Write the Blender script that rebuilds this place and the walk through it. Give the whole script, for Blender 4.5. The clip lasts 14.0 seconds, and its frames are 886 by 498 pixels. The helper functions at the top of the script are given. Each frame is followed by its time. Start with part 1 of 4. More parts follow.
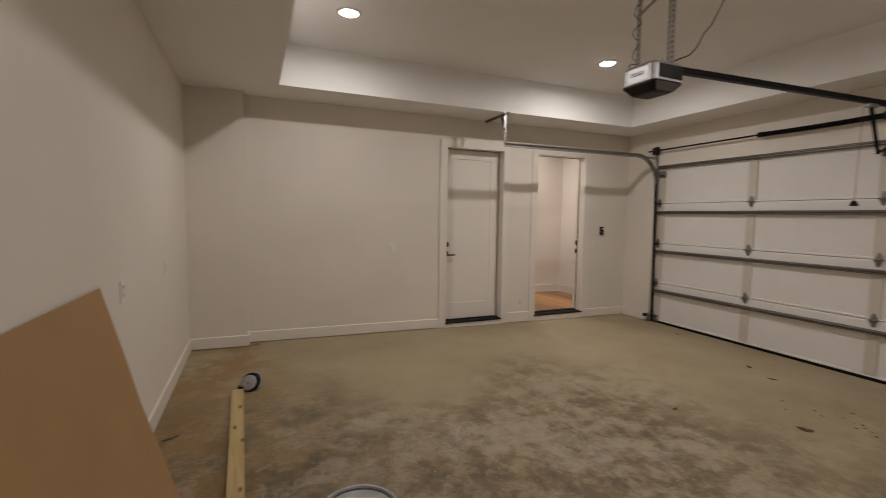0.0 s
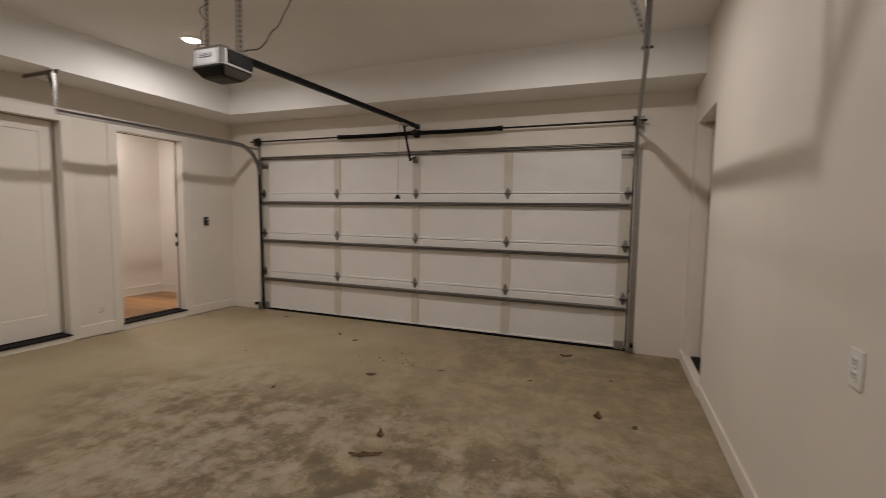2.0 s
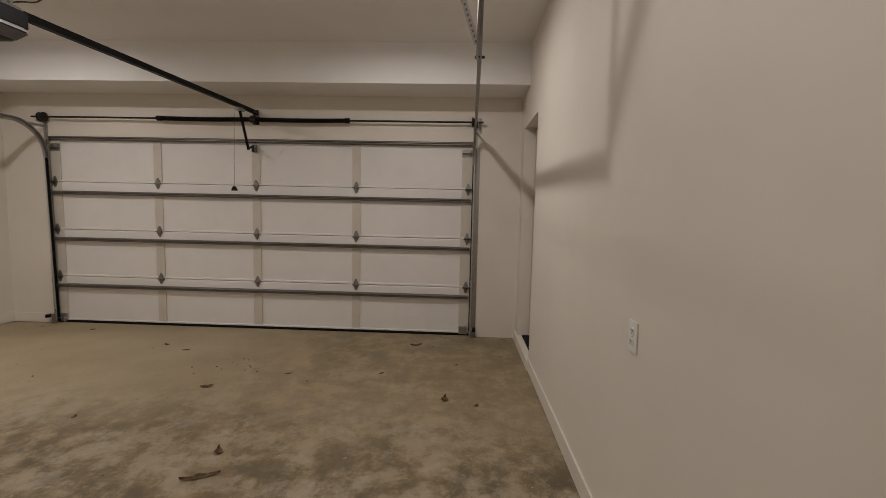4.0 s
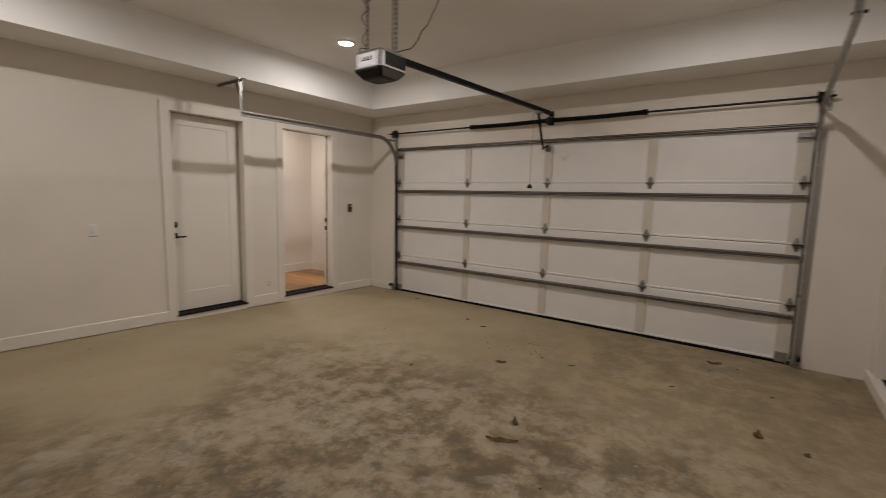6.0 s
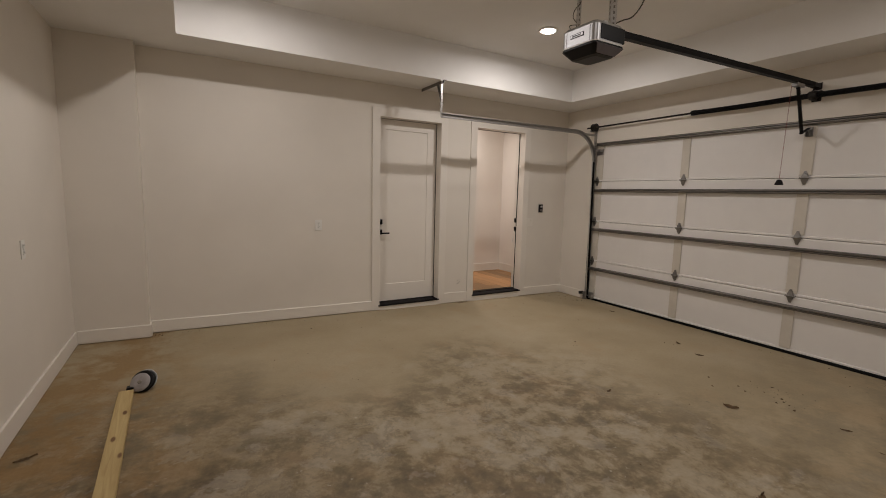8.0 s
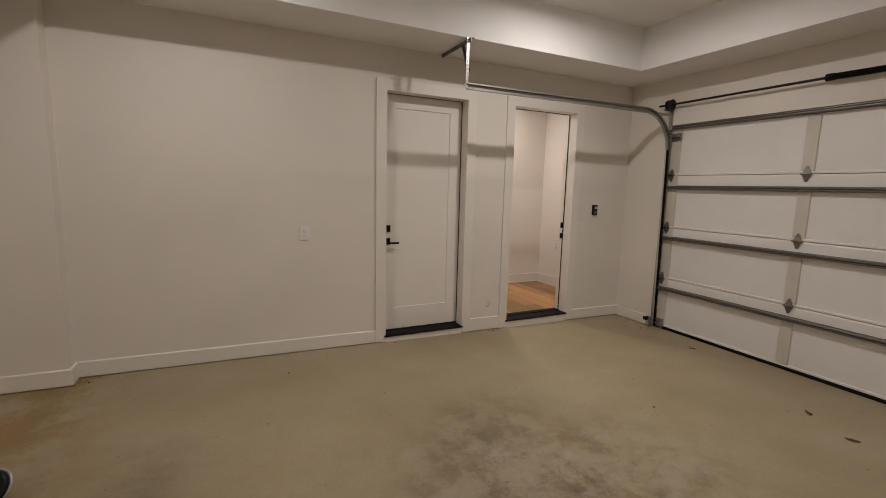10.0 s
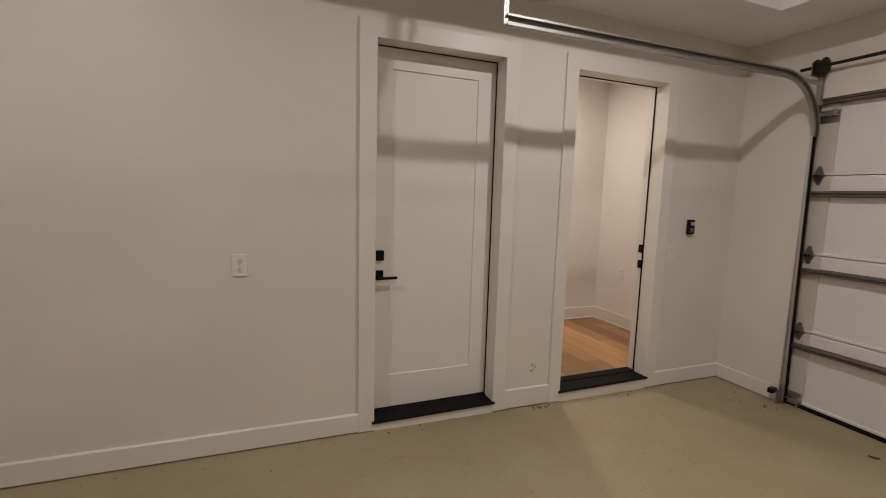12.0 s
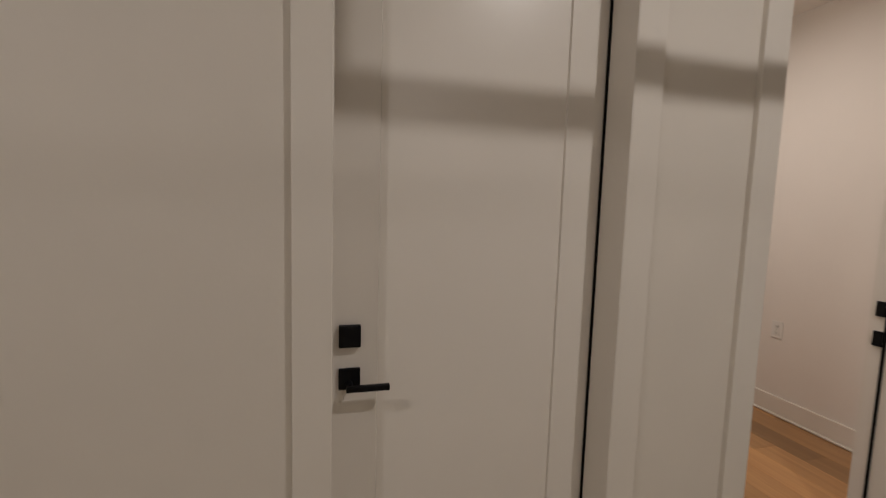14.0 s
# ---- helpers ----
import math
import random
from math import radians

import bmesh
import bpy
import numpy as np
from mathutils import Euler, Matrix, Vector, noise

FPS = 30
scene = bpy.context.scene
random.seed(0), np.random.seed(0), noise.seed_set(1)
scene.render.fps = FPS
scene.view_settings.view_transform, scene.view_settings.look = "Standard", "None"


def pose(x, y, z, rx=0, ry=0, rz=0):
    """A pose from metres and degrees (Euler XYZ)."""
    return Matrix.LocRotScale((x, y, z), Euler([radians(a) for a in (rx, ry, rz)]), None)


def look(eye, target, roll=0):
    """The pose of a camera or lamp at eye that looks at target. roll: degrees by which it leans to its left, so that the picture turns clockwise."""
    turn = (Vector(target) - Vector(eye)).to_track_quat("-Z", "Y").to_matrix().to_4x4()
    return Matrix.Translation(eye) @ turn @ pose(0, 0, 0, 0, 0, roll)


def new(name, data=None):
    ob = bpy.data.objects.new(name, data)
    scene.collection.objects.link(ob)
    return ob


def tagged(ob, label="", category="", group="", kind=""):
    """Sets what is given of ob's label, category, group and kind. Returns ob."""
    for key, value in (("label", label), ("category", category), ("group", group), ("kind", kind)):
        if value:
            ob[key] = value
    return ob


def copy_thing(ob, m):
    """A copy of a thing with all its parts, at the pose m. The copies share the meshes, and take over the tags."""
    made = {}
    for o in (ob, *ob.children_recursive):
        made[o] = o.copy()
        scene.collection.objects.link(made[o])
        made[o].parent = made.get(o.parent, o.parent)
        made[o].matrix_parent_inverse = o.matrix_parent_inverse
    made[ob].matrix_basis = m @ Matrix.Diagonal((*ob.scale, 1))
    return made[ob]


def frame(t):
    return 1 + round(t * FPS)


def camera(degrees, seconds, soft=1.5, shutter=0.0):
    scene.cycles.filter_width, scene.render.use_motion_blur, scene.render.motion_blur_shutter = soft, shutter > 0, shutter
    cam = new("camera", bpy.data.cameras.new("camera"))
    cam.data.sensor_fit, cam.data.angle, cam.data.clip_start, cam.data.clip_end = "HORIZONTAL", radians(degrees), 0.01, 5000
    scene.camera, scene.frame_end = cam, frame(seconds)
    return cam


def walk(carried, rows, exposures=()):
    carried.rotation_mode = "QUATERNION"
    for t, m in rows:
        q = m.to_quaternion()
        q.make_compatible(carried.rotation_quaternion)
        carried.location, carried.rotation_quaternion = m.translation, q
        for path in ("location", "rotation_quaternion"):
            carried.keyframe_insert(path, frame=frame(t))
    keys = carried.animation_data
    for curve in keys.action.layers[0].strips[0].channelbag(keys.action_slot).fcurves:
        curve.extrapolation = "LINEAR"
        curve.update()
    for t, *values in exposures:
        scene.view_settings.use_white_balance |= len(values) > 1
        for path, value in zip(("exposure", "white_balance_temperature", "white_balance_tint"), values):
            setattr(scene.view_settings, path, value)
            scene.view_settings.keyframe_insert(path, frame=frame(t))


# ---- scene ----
cam = camera(90.1, 14.0, 0.8, 0.35)
PATH = [
    (0, (0.436, 0.536, 1.56), (1.216, 2.371, 1.41), 0.8),
    (0.5, (0.512, 0.486, 1.547), (1.621, 2.143, 1.395), 0.7),
    (1, (0.573, 0.419, 1.539), (2.006, 1.807, 1.385), 0.9),
    (1.5, (0.61, 0.368, 1.54), (2.293, 1.437, 1.381), 0.9),
    (2, (0.642, 0.312, 1.529), (2.498, 1.04, 1.369), 0.9),
    (2.5, (0.651, 0.276, 1.534), (2.598, 0.702, 1.37), 0.9),
    (2.7, (0.65, 0.266, 1.535), (2.614, 0.607, 1.371), 0.9),
    (3.65, (0.645, 0.272, 1.545), (2.637, 0.33, 1.366), 1.2),
    (4.8, (0.625, 0.323, 1.551), (2.584, 0.677, 1.355), 1.5),
    (5, (0.618, 0.344, 1.55), (2.553, 0.809, 1.347), 1.5),
    (5.5, (0.582, 0.389, 1.55), (2.392, 1.211, 1.332), 1.5),
    (6, (0.532, 0.45, 1.564), (2.133, 1.626, 1.333), 1.4),
    (6.5, (0.508, 0.47, 1.566), (1.87, 1.916, 1.329), 1.4),
    (7, (0.519, 0.482, 1.558), (1.69, 2.086, 1.321), 1.3),
    (7.5, (0.591, 0.566, 1.535), (1.649, 2.247, 1.296), 1.3),
    (8, (0.697, 0.779, 1.538), (1.697, 2.494, 1.293), 1.4),
    (8.2, (0.75, 0.861, 1.54), (1.737, 2.583, 1.295), 1.5),
    (10.5, (1.65, 2.258, 1.598), (2.487, 4.053, 1.318), 1.5),
    (11, (1.84, 2.607, 1.599), (2.651, 4.416, 1.331), 1.6),
    (11.5, (2.013, 2.969, 1.586), (2.791, 4.795, 1.336), 1.5),
    (12, (2.193, 3.332, 1.566), (2.93, 5.176, 1.324), 1.6),
    (12.5, (2.377, 3.695, 1.58), (3.056, 5.561, 1.343), 1.5),
    (13, (2.522, 4.084, 1.565), (3.15, 5.969, 1.334), 1.5),
    (13.5, (2.663, 4.473, 1.553), (3.256, 6.37, 1.328), 1.6),
    (14, (2.79, 4.837, 1.554), (3.309, 6.759, 1.359), 1.7),
]
EXPOSURE = [(0, 0.0), (13.2, 0.0), (14, -0.28)]
walk(cam, [(t, look(eye, target, roll)) for t, eye, target, roll in PATH], EXPOSURE)

# ---- world and lamps ----
world = bpy.data.worlds.new("world")
scene.world = world
world.use_nodes = True
world.node_tree.nodes["Background"].inputs["Color"].default_value = (0.02, 0.02, 0.025, 1)
world.node_tree.nodes["Background"].inputs["Strength"].default_value = 0.3

LAMPS = [(1.206, 4.485), (4.095, 4.51), (1.206, 0.89), (4.10, 0.89)]
LEVELS = [0.71, 1.09, 0.48, 0.98]             # tuned share of the power per lamp, the west pair set weaker
CEIL, SOFFIT = 3.29, 2.865
LAMP_POWER, ROOM_POWER = 20.9, 16.5
LAMP_COLOR = (1.0, 0.93, 0.895)


def area_lamp(name, x, y, z, size, power, color):
    data = bpy.data.lights.new(name, "AREA")
    data.shape, data.size, data.energy, data.color, data.spread = "DISK", size, power, color, radians(175)
    ob = new(name, data)
    ob.location = (x, y, z)
    return ob


for (lx, ly), level in zip(LAMPS, LEVELS):
    area_lamp("lamp_light", lx, ly, CEIL - 0.026, 0.10, LAMP_POWER * level, LAMP_COLOR)
area_lamp("lamp_light", 4.70, 7.15, 2.925, 0.2, ROOM_POWER, (1.0, 0.905, 0.85))


# ---- materials ----
def tree(name):
    mat = bpy.data.materials.new(name)
    mat.use_nodes = True
    nt = mat.node_tree
    return mat, nt, nt.nodes["Principled BSDF"]


def node(nt, kind, **values):
    n = nt.nodes.new(kind)
    for key, value in values.items():
        if key in n.inputs:
            n.inputs[key].default_value = value
    return n


def ramp(nt, fac, stops):
    n = nt.nodes.new("ShaderNodeValToRGB")
    el = n.color_ramp.elements
    while len(el) < len(stops):
        el.new(0.5)
    for e, (p, c) in zip(el, stops):
        e.position, e.color = p, (*c, 1)
    nt.links.new(fac, n.inputs["Fac"])
    return n.outputs["Color"]


def noise_tex(nt, vec, scale, detail=6.0, rough=0.6, distortion=0.0):
    n = node(nt, "ShaderNodeTexNoise", Scale=scale, Detail=detail, Roughness=rough, Distortion=distortion)
    nt.links.new(vec, n.inputs["Vector"])
    return n.outputs["Fac"]


def mix(nt, fac, a, b, blend="MIX"):
    n = nt.nodes.new("ShaderNodeMix")
    n.data_type, n.blend_type = "RGBA", blend
    for sock, v in ((n.inputs[0], fac), (n.inputs[6], a), (n.inputs[7], b)):
        if isinstance(v, (int, float)):
            sock.default_value = v
        elif isinstance(v, tuple):
            sock.default_value = (*v, 1)
        else:
            nt.links.new(v, sock)
    return n.outputs[2]


def bump(nt, bsdf, height, strength, distance):
    b = node(nt, "ShaderNodeBump", Strength=strength, Distance=distance)
    nt.links.new(height, b.inputs["Height"])
    nt.links.new(b.outputs["Normal"], bsdf.inputs["Normal"])


def coords(nt, kind="Object"):
    if kind == "World":
        return nt.nodes.new("ShaderNodeNewGeometry").outputs["Position"]
    return nt.nodes.new("ShaderNodeTexCoord").outputs[kind]


def paint(name, color, rough=0.55, vary=0.04, grain=0.15, scale=60.0, dirt=0.0):
    """Rolled wall paint: slight tone drift, fine orange peel."""
    mat, nt, b = tree(name)
    p = coords(nt, "World")
    big = noise_tex(nt, p, 1.3, 3)
    dark = tuple(c * (1 - vary) for c in color)
    light = tuple(min(1, c * (1 + vary)) for c in color)
    col = ramp(nt, big, [(0.3, dark), (0.7, light)])
    if dirt:
        spots = ramp(nt, noise_tex(nt, p, 7.0, 8, 0.7), [(0.62, (0, 0, 0)), (0.8, (1, 1, 1))])
        sc = nt.nodes.new("ShaderNodeMath")
        sc.operation = "MULTIPLY"
        sc.inputs[1].default_value = dirt
        nt.links.new(spots, sc.inputs[0])
        col = mix(nt, sc.outputs[0], col, (0.35, 0.31, 0.26))
    nt.links.new(col, b.inputs["Base Color"])
    b.inputs["Roughness"].default_value = rough
    bump(nt, b, noise_tex(nt, p, scale, 4), grain, 0.002)
    return mat


def plain(name, color, rough=0.5, metal=0.0, vary=0.15, scale=25.0, grain=0.08, gloss=0.5):
    mat, nt, b = tree(name)
    p = coords(nt)
    n = noise_tex(nt, p, scale, 5)
    nt.links.new(ramp(nt, n, [(0.3, tuple(c * (1 - vary) for c in color)), (0.7, tuple(min(1, c * (1 + vary)) for c in color))]), b.inputs["Base Color"])
    b.inputs["Roughness"].default_value = rough
    b.inputs["Metallic"].default_value = metal
    b.inputs["Specular IOR Level"].default_value = gloss
    bump(nt, b, n, grain, 0.001)
    return mat


def galvanised(name, color, rough=0.38):
    """Zinc spangle on steel."""
    mat, nt, b = tree(name)
    p = coords(nt, "World")
    v = node(nt, "ShaderNodeTexVoronoi", Scale=90.0)
    nt.links.new(p, v.inputs["Vector"])
    n = noise_tex(nt, p, 6.0, 5)
    a = ramp(nt, v.outputs["Color"], [(0.0, tuple(c * 0.8 for c in color)), (1.0, color)])
    col = mix(nt, n, a, tuple(c * 0.62 for c in color))
    nt.links.new(col, b.inputs["Base Color"])
    b.inputs["Metallic"].default_value = 0.85
    r = ramp(nt, n, [(0.3, (rough * 0.8,) * 3), (0.7, (rough * 1.3,) * 3)])
    nt.links.new(r, b.inputs["Roughness"])
    return mat


def glow(name, color, strength):
    mat, nt, b = tree(name)
    b.inputs["Base Color"].default_value = (0.9, 0.9, 0.9, 1)
    b.inputs["Emission Color"].default_value = (*color, 1)
    b.inputs["Emission Strength"].default_value = strength
    return mat


def concrete():
    mat, nt, b = tree("concrete")
    p = coords(nt, "World")
    base = ramp(nt, noise_tex(nt, p, 0.9, 5, 0.55), [(0.3, (0.312, 0.250, 0.155)), (0.5, (0.361, 0.293, 0.186)), (0.72, (0.407, 0.338, 0.228))])
    # trowel blotches, dark damp mottling in the middle of the slab
    broad = noise_tex(nt, p, 1.5, 13, 0.68, 0.2)
    small = noise_tex(nt, p, 5.2, 11, 0.66, 0.25)
    both = nt.nodes.new("ShaderNodeMix")
    both.inputs[0].default_value = 0.52
    nt.links.new(broad, both.inputs[2]), nt.links.new(small, both.inputs[3])
    blot = both.outputs[0]
    mott = ramp(nt, blot, [(0.42, (0.122, 0.090, 0.053)), (0.465, (0.188, 0.144, 0.084)), (0.495, (0.275, 0.215, 0.130)), (0.525, (0.350, 0.288, 0.195)), (0.575, (0.395, 0.33, 0.235))])
    sep = nt.nodes.new("ShaderNodeSeparateXYZ")
    nt.links.new(p, sep.inputs[0])

    def span(sock, a, b2):
        m = node(nt, "ShaderNodeMapRange")
        m.interpolation_type = "SMOOTHSTEP"
        m.inputs["From Min"].default_value, m.inputs["From Max"].default_value = a, b2
        nt.links.new(sock, m.inputs["Value"])
        return m.outputs["Result"]

    def mul(a, b2):
        m = nt.nodes.new("ShaderNodeMath")
        m.operation = "MULTIPLY"
        for s, v in zip(m.inputs, (a, b2)):
            if isinstance(v, float):
                s.default_value = v
            else:
                nt.links.new(v, s)
        return m.outputs[0]

    warp = noise_tex(nt, p, 0.8, 5, 0.6)
    add = nt.nodes.new("ShaderNodeMath")
    add.operation = "MULTIPLY_ADD"
    add.inputs[1].default_value = 2.4
    nt.links.new(warp, add.inputs[0])
    nt.links.new(sep.outputs["Y"], add.inputs[2])
    addx = nt.nodes.new("ShaderNodeMath")
    addx.operation = "MULTIPLY_ADD"
    addx.inputs[1].default_value = 1.8
    nt.links.new(warp, addx.inputs[0])
    nt.links.new(sep.outputs["X"], addx.inputs[2])
    area = mul(span(add.outputs[0], 5.8, 4.3), span(addx.outputs[0], 5.5, 3.7))
    col = mix(nt, mul(area, 0.88), base, mott)
    edge = span(sep.outputs["X"], 2.1, 0.2)
    south = span(add.outputs[0], 6.2, 5.0)
    olive = ramp(nt, noise_tex(nt, p, 3.4, 12, 0.70), [(0.40, (0.085, 0.062, 0.034)), (0.48, (0.155, 0.113, 0.060)), (0.53, (0.225, 0.165, 0.088)), (0.60, (0.31, 0.245, 0.155))])
    col = mix(nt, mul(mul(edge, south), 0.72), col, olive)
    far = mul(span(sep.outputs["X"], 2.6, 4.4), span(add.outputs[0], 4.4, 2.6))
    col = mix(nt, mul(far, 0.5), col, olive)
    west = ramp(nt, noise_tex(nt, p, 2.6, 10, 0.66), [(0.43, (0, 0, 0)), (0.56, (1, 1, 1))])
    col = mix(nt, mul(mul(span(sep.outputs["X"], 0.95, 0.25), west), 0.75), col, (0.25, 0.145, 0.048))
    # pale cement smears and rusty patches
    pale = ramp(nt, noise_tex(nt, p, 4.1, 11, 0.64, 0.3), [(0.555, (0, 0, 0)), (0.595, (1, 1, 1))])
    col = mix(nt, mul(mul(pale, area), 0.34), col, (0.43, 0.385, 0.315))
    # thin dark trowel tears, broken up by a second noise
    tear = ramp(nt, noise_tex(nt, p, 3.3, 12, 0.72, 0.2), [(0.455, (0, 0, 0)), (0.488, (1, 1, 1)), (0.505, (1, 1, 1)), (0.535, (0, 0, 0))])
    some = ramp(nt, noise_tex(nt, p, 2.3, 5, 0.6), [(0.44, (0, 0, 0)), (0.54, (1, 1, 1))])
    col = mix(nt, mul(mul(mul(tear, some), area), 0.34), col, (0.105, 0.082, 0.055))
    rust = ramp(nt, noise_tex(nt, p, 1.7, 9, 0.66), [(0.54, (0, 0, 0)), (0.68, (1, 1, 1))])
    col = mix(nt, mul(rust, 0.25), col, (0.36, 0.225, 0.11))
    fleck = ramp(nt, noise_tex(nt, p, 16.0, 6, 0.65), [(0.66, (0, 0, 0)), (0.70, (1, 1, 1))])
    col = mix(nt, mul(mul(fleck, area), 0.6), col, (0.52, 0.47, 0.39))
    pit = ramp(nt, noise_tex(nt, p, 11.0, 8, 0.7), [(0.30, (1, 1, 1)), (0.38, (0, 0, 0))])
    col = mix(nt, mul(mul(pit, area), 0.6), col, (0.10, 0.08, 0.055))
    fine = ramp(nt, noise_tex(nt, p, 55.0, 6, 0.7), [(0.3, (0.91, 0.91, 0.91)), (0.7, (1.05, 1.05, 1.05))])
    col = mix(nt, 1.0, col, fine, "MULTIPLY")
    speck = ramp(nt, noise_tex(nt, p, 22.0, 3, 0.5), [(0.7, (0, 0, 0)), (0.74, (1, 1, 1))])
    col = mix(nt, mul(speck, 0.5), col, (0.14, 0.11, 0.08))
    nt.links.new(col, b.inputs["Base Color"])
    b.inputs["Roughness"].default_value = 0.62
    b.inputs["Specular IOR Level"].default_value = 0.35
    bump(nt, b, blot, 0.18, 0.01)
    return mat


def wood(name, light, dark, along="Y", scale=1.0, rough=0.5, random_tone=0.0, knots=False):
    mat, nt, b = tree(name)
    p = coords(nt, "World") if random_tone else coords(nt)
    mp = nt.nodes.new("ShaderNodeMapping")
    s = {"X": (1.2, 22, 22), "Y": (22, 1.2, 22), "Z": (22, 22, 1.2)}[along]
    mp.inputs["Scale"].default_value = tuple(v * scale for v in s)
    nt.links.new(p, mp.inputs["Vector"])
    grain = noise_tex(nt, mp.outputs["Vector"], 1.6, 7, 0.6, 0.8)
    col = ramp(nt, grain, [(0.3, dark), (0.65, light)])
    if random_tone:
        info = nt.nodes.new("ShaderNodeObjectInfo")
        tone = ramp(nt, info.outputs["Random"], [(0.0, (1 - random_tone,) * 3), (1.0, (1 + random_tone * 0.6, 1 + random_tone * 0.5, 1 + random_tone * 0.4))])
        col = mix(nt, 1.0, col, tone, "MULTIPLY")
    if knots:
        v = node(nt, "ShaderNodeTexVoronoi", Scale=4.3)
        mk = nt.nodes.new("ShaderNodeMapping")
        mk.inputs["Scale"].default_value = (2.6, 1.0, 2.6)
        nt.links.new(coords(nt), mk.inputs["Vector"])
        nt.links.new(mk.outputs["Vector"], v.inputs["Vector"])
        k = ramp(nt, v.outputs["Distance"], [(0.09, (1, 1, 1)), (0.17, (0, 0, 0))])
        col = mix(nt, k, col, (0.16, 0.08, 0.03))
    nt.links.new(col, b.inputs["Base Color"])
    b.inputs["Roughness"].default_value = rough
    bump(nt, b, grain, 0.12, 0.001)
    return mat


M_WALL = paint("wall_paint", (0.74, 0.69, 0.62), 0.6, 0.03)
M_CEIL = paint("ceiling_paint", (0.835, 0.82, 0.80), 0.8, 0.03)
M_TRIM = paint("trim_paint", (0.77, 0.722, 0.655), 0.4, 0.02, 0.05, 30, 0.12)
M_DOORPAINT = paint("door_paint", (0.80, 0.752, 0.688), 0.32, 0.02, 0.04, 30)
M_ROOMWALL = paint("room_paint", (0.80, 0.75, 0.695), 0.6, 0.02)
M_FLOOR = concrete()
M_PANEL = plain("white_steel", (0.77, 0.745, 0.72), 0.42, 0.0, 0.02, 4.0, 0.03)
M_STILE = plain("beige_stile", (0.61, 0.565, 0.495), 0.4, 0.0, 0.05, 6.0)
M_GALV = galvanised("galvanised_steel", (0.46, 0.445, 0.425))
M_HINGE = galvanised("hinge_steel", (0.29, 0.275, 0.26), 0.45)
M_ZINC = galvanised("bright_zinc", (0.72, 0.71, 0.70), 0.3)
M_STRUT = galvanised("strut_steel", (0.27, 0.25, 0.235), 0.40)
M_DARKMETAL = plain("dark_metal", (0.022, 0.019, 0.017), 0.5, 0.3, 0.3, gloss=0.35)
M_BLACK = plain("black_metal", (0.005, 0.005, 0.006), 0.5, 0.0, 0.3, gloss=0.15)
M_RUBBER = plain("black_rubber", (0.005, 0.005, 0.005), 0.8, 0.0, 0.3, gloss=0.15)
M_THRESH = plain("bronze_threshold", (0.007, 0.006, 0.007), 0.6, 0.0, 0.5, 14.0, gloss=0.12)
M_PLASTIC = plain("white_plastic", (0.78, 0.76, 0.72), 0.35, 0.0, 0.01)
M_SILVER = plain("silver_plastic", (0.45, 0.45, 0.46), 0.36, 0.5, 0.04)
M_SMOKE = plain("smoked_plastic", (0.115, 0.10, 0.105), 0.3, 0.0, 0.1)
M_BLACKPLASTIC = plain("black_plastic", (0.005, 0.005, 0.006), 0.42, 0.0, 0.2, gloss=0.25)
M_CARD = plain("cardboard", (0.36, 0.215, 0.095), 0.85, 0.0, 0.08, 3.0, 0.1)
M_LUMBER = wood("pine", (0.54, 0.41, 0.19), (0.40, 0.275, 0.11), "Y", 1.0, 0.65, 0.0, True)
M_OAK = wood("oak_floor", (0.50, 0.28, 0.12), (0.39, 0.205, 0.083), "Y", 0.6, 0.38, 0.4)
M_LAMP = glow("lamp_lens", (1.0, 0.93, 0.88), 48.0)
M_LEAF = plain("dead_leaf", (0.095, 0.054, 0.021), 0.8, 0.0, 0.5, 40.0)
M_BUCKET = plain("grey_plastic", (0.30, 0.31, 0.325), 0.4, 0.0, 0.3, 9.0)
M_LABEL = plain("tan_tape", (0.62, 0.50, 0.27), 0.6, 0.0, 0.15, 12.0)
M_GREY = plain("grey_disc", (0.33, 0.305, 0.30), 0.5, 0.2, 0.15, 18.0)
M_CABLE = plain("cable", (0.035, 0.028, 0.022), 0.6, 0.0, 0.2)
# side door leaf, toned darker than M_DOORPAINT for a dark strip there
M_TAUPE = paint("taupe_tone", (0.52, 0.455, 0.385), 0.45, 0.03, 0.06, 30)
M_PATCH = plain("torn_plaster", (0.26, 0.235, 0.205), 0.9, 0.0, 0.4, 60.0)
M_RED = plain("red_plastic", (0.2, 0.035, 0.03), 0.4)


# ---- mesh helpers ----
def finish(name, bm, mat, parent=None, label="", smooth=False):
    bmesh.ops.recalc_face_normals(bm, faces=bm.faces)
    me = bpy.data.meshes.new(name)
    bm.to_mesh(me)
    bm.free()
    if smooth:
        for poly in me.polygons:
            poly.use_smooth = True
    me.materials.append(mat)
    ob = new(name, me)
    if parent is not None:
        ob.parent = parent
    if label:
        ob["label"] = label
    return ob


def part(name, bm, mat, parent, label="", smooth=False):
    return finish(name, bm, mat, parent, label, smooth)


def thing(name, label, category, group="", at=(0, 0, 0)):
    ob = new(name)
    ob.location = at
    ob.empty_display_size = 0.1
    return tagged(ob, label, category, group)


def structure(name, bm, mat, label="", category=""):
    return tagged(finish(name, bm, mat), label, category, kind="structure")


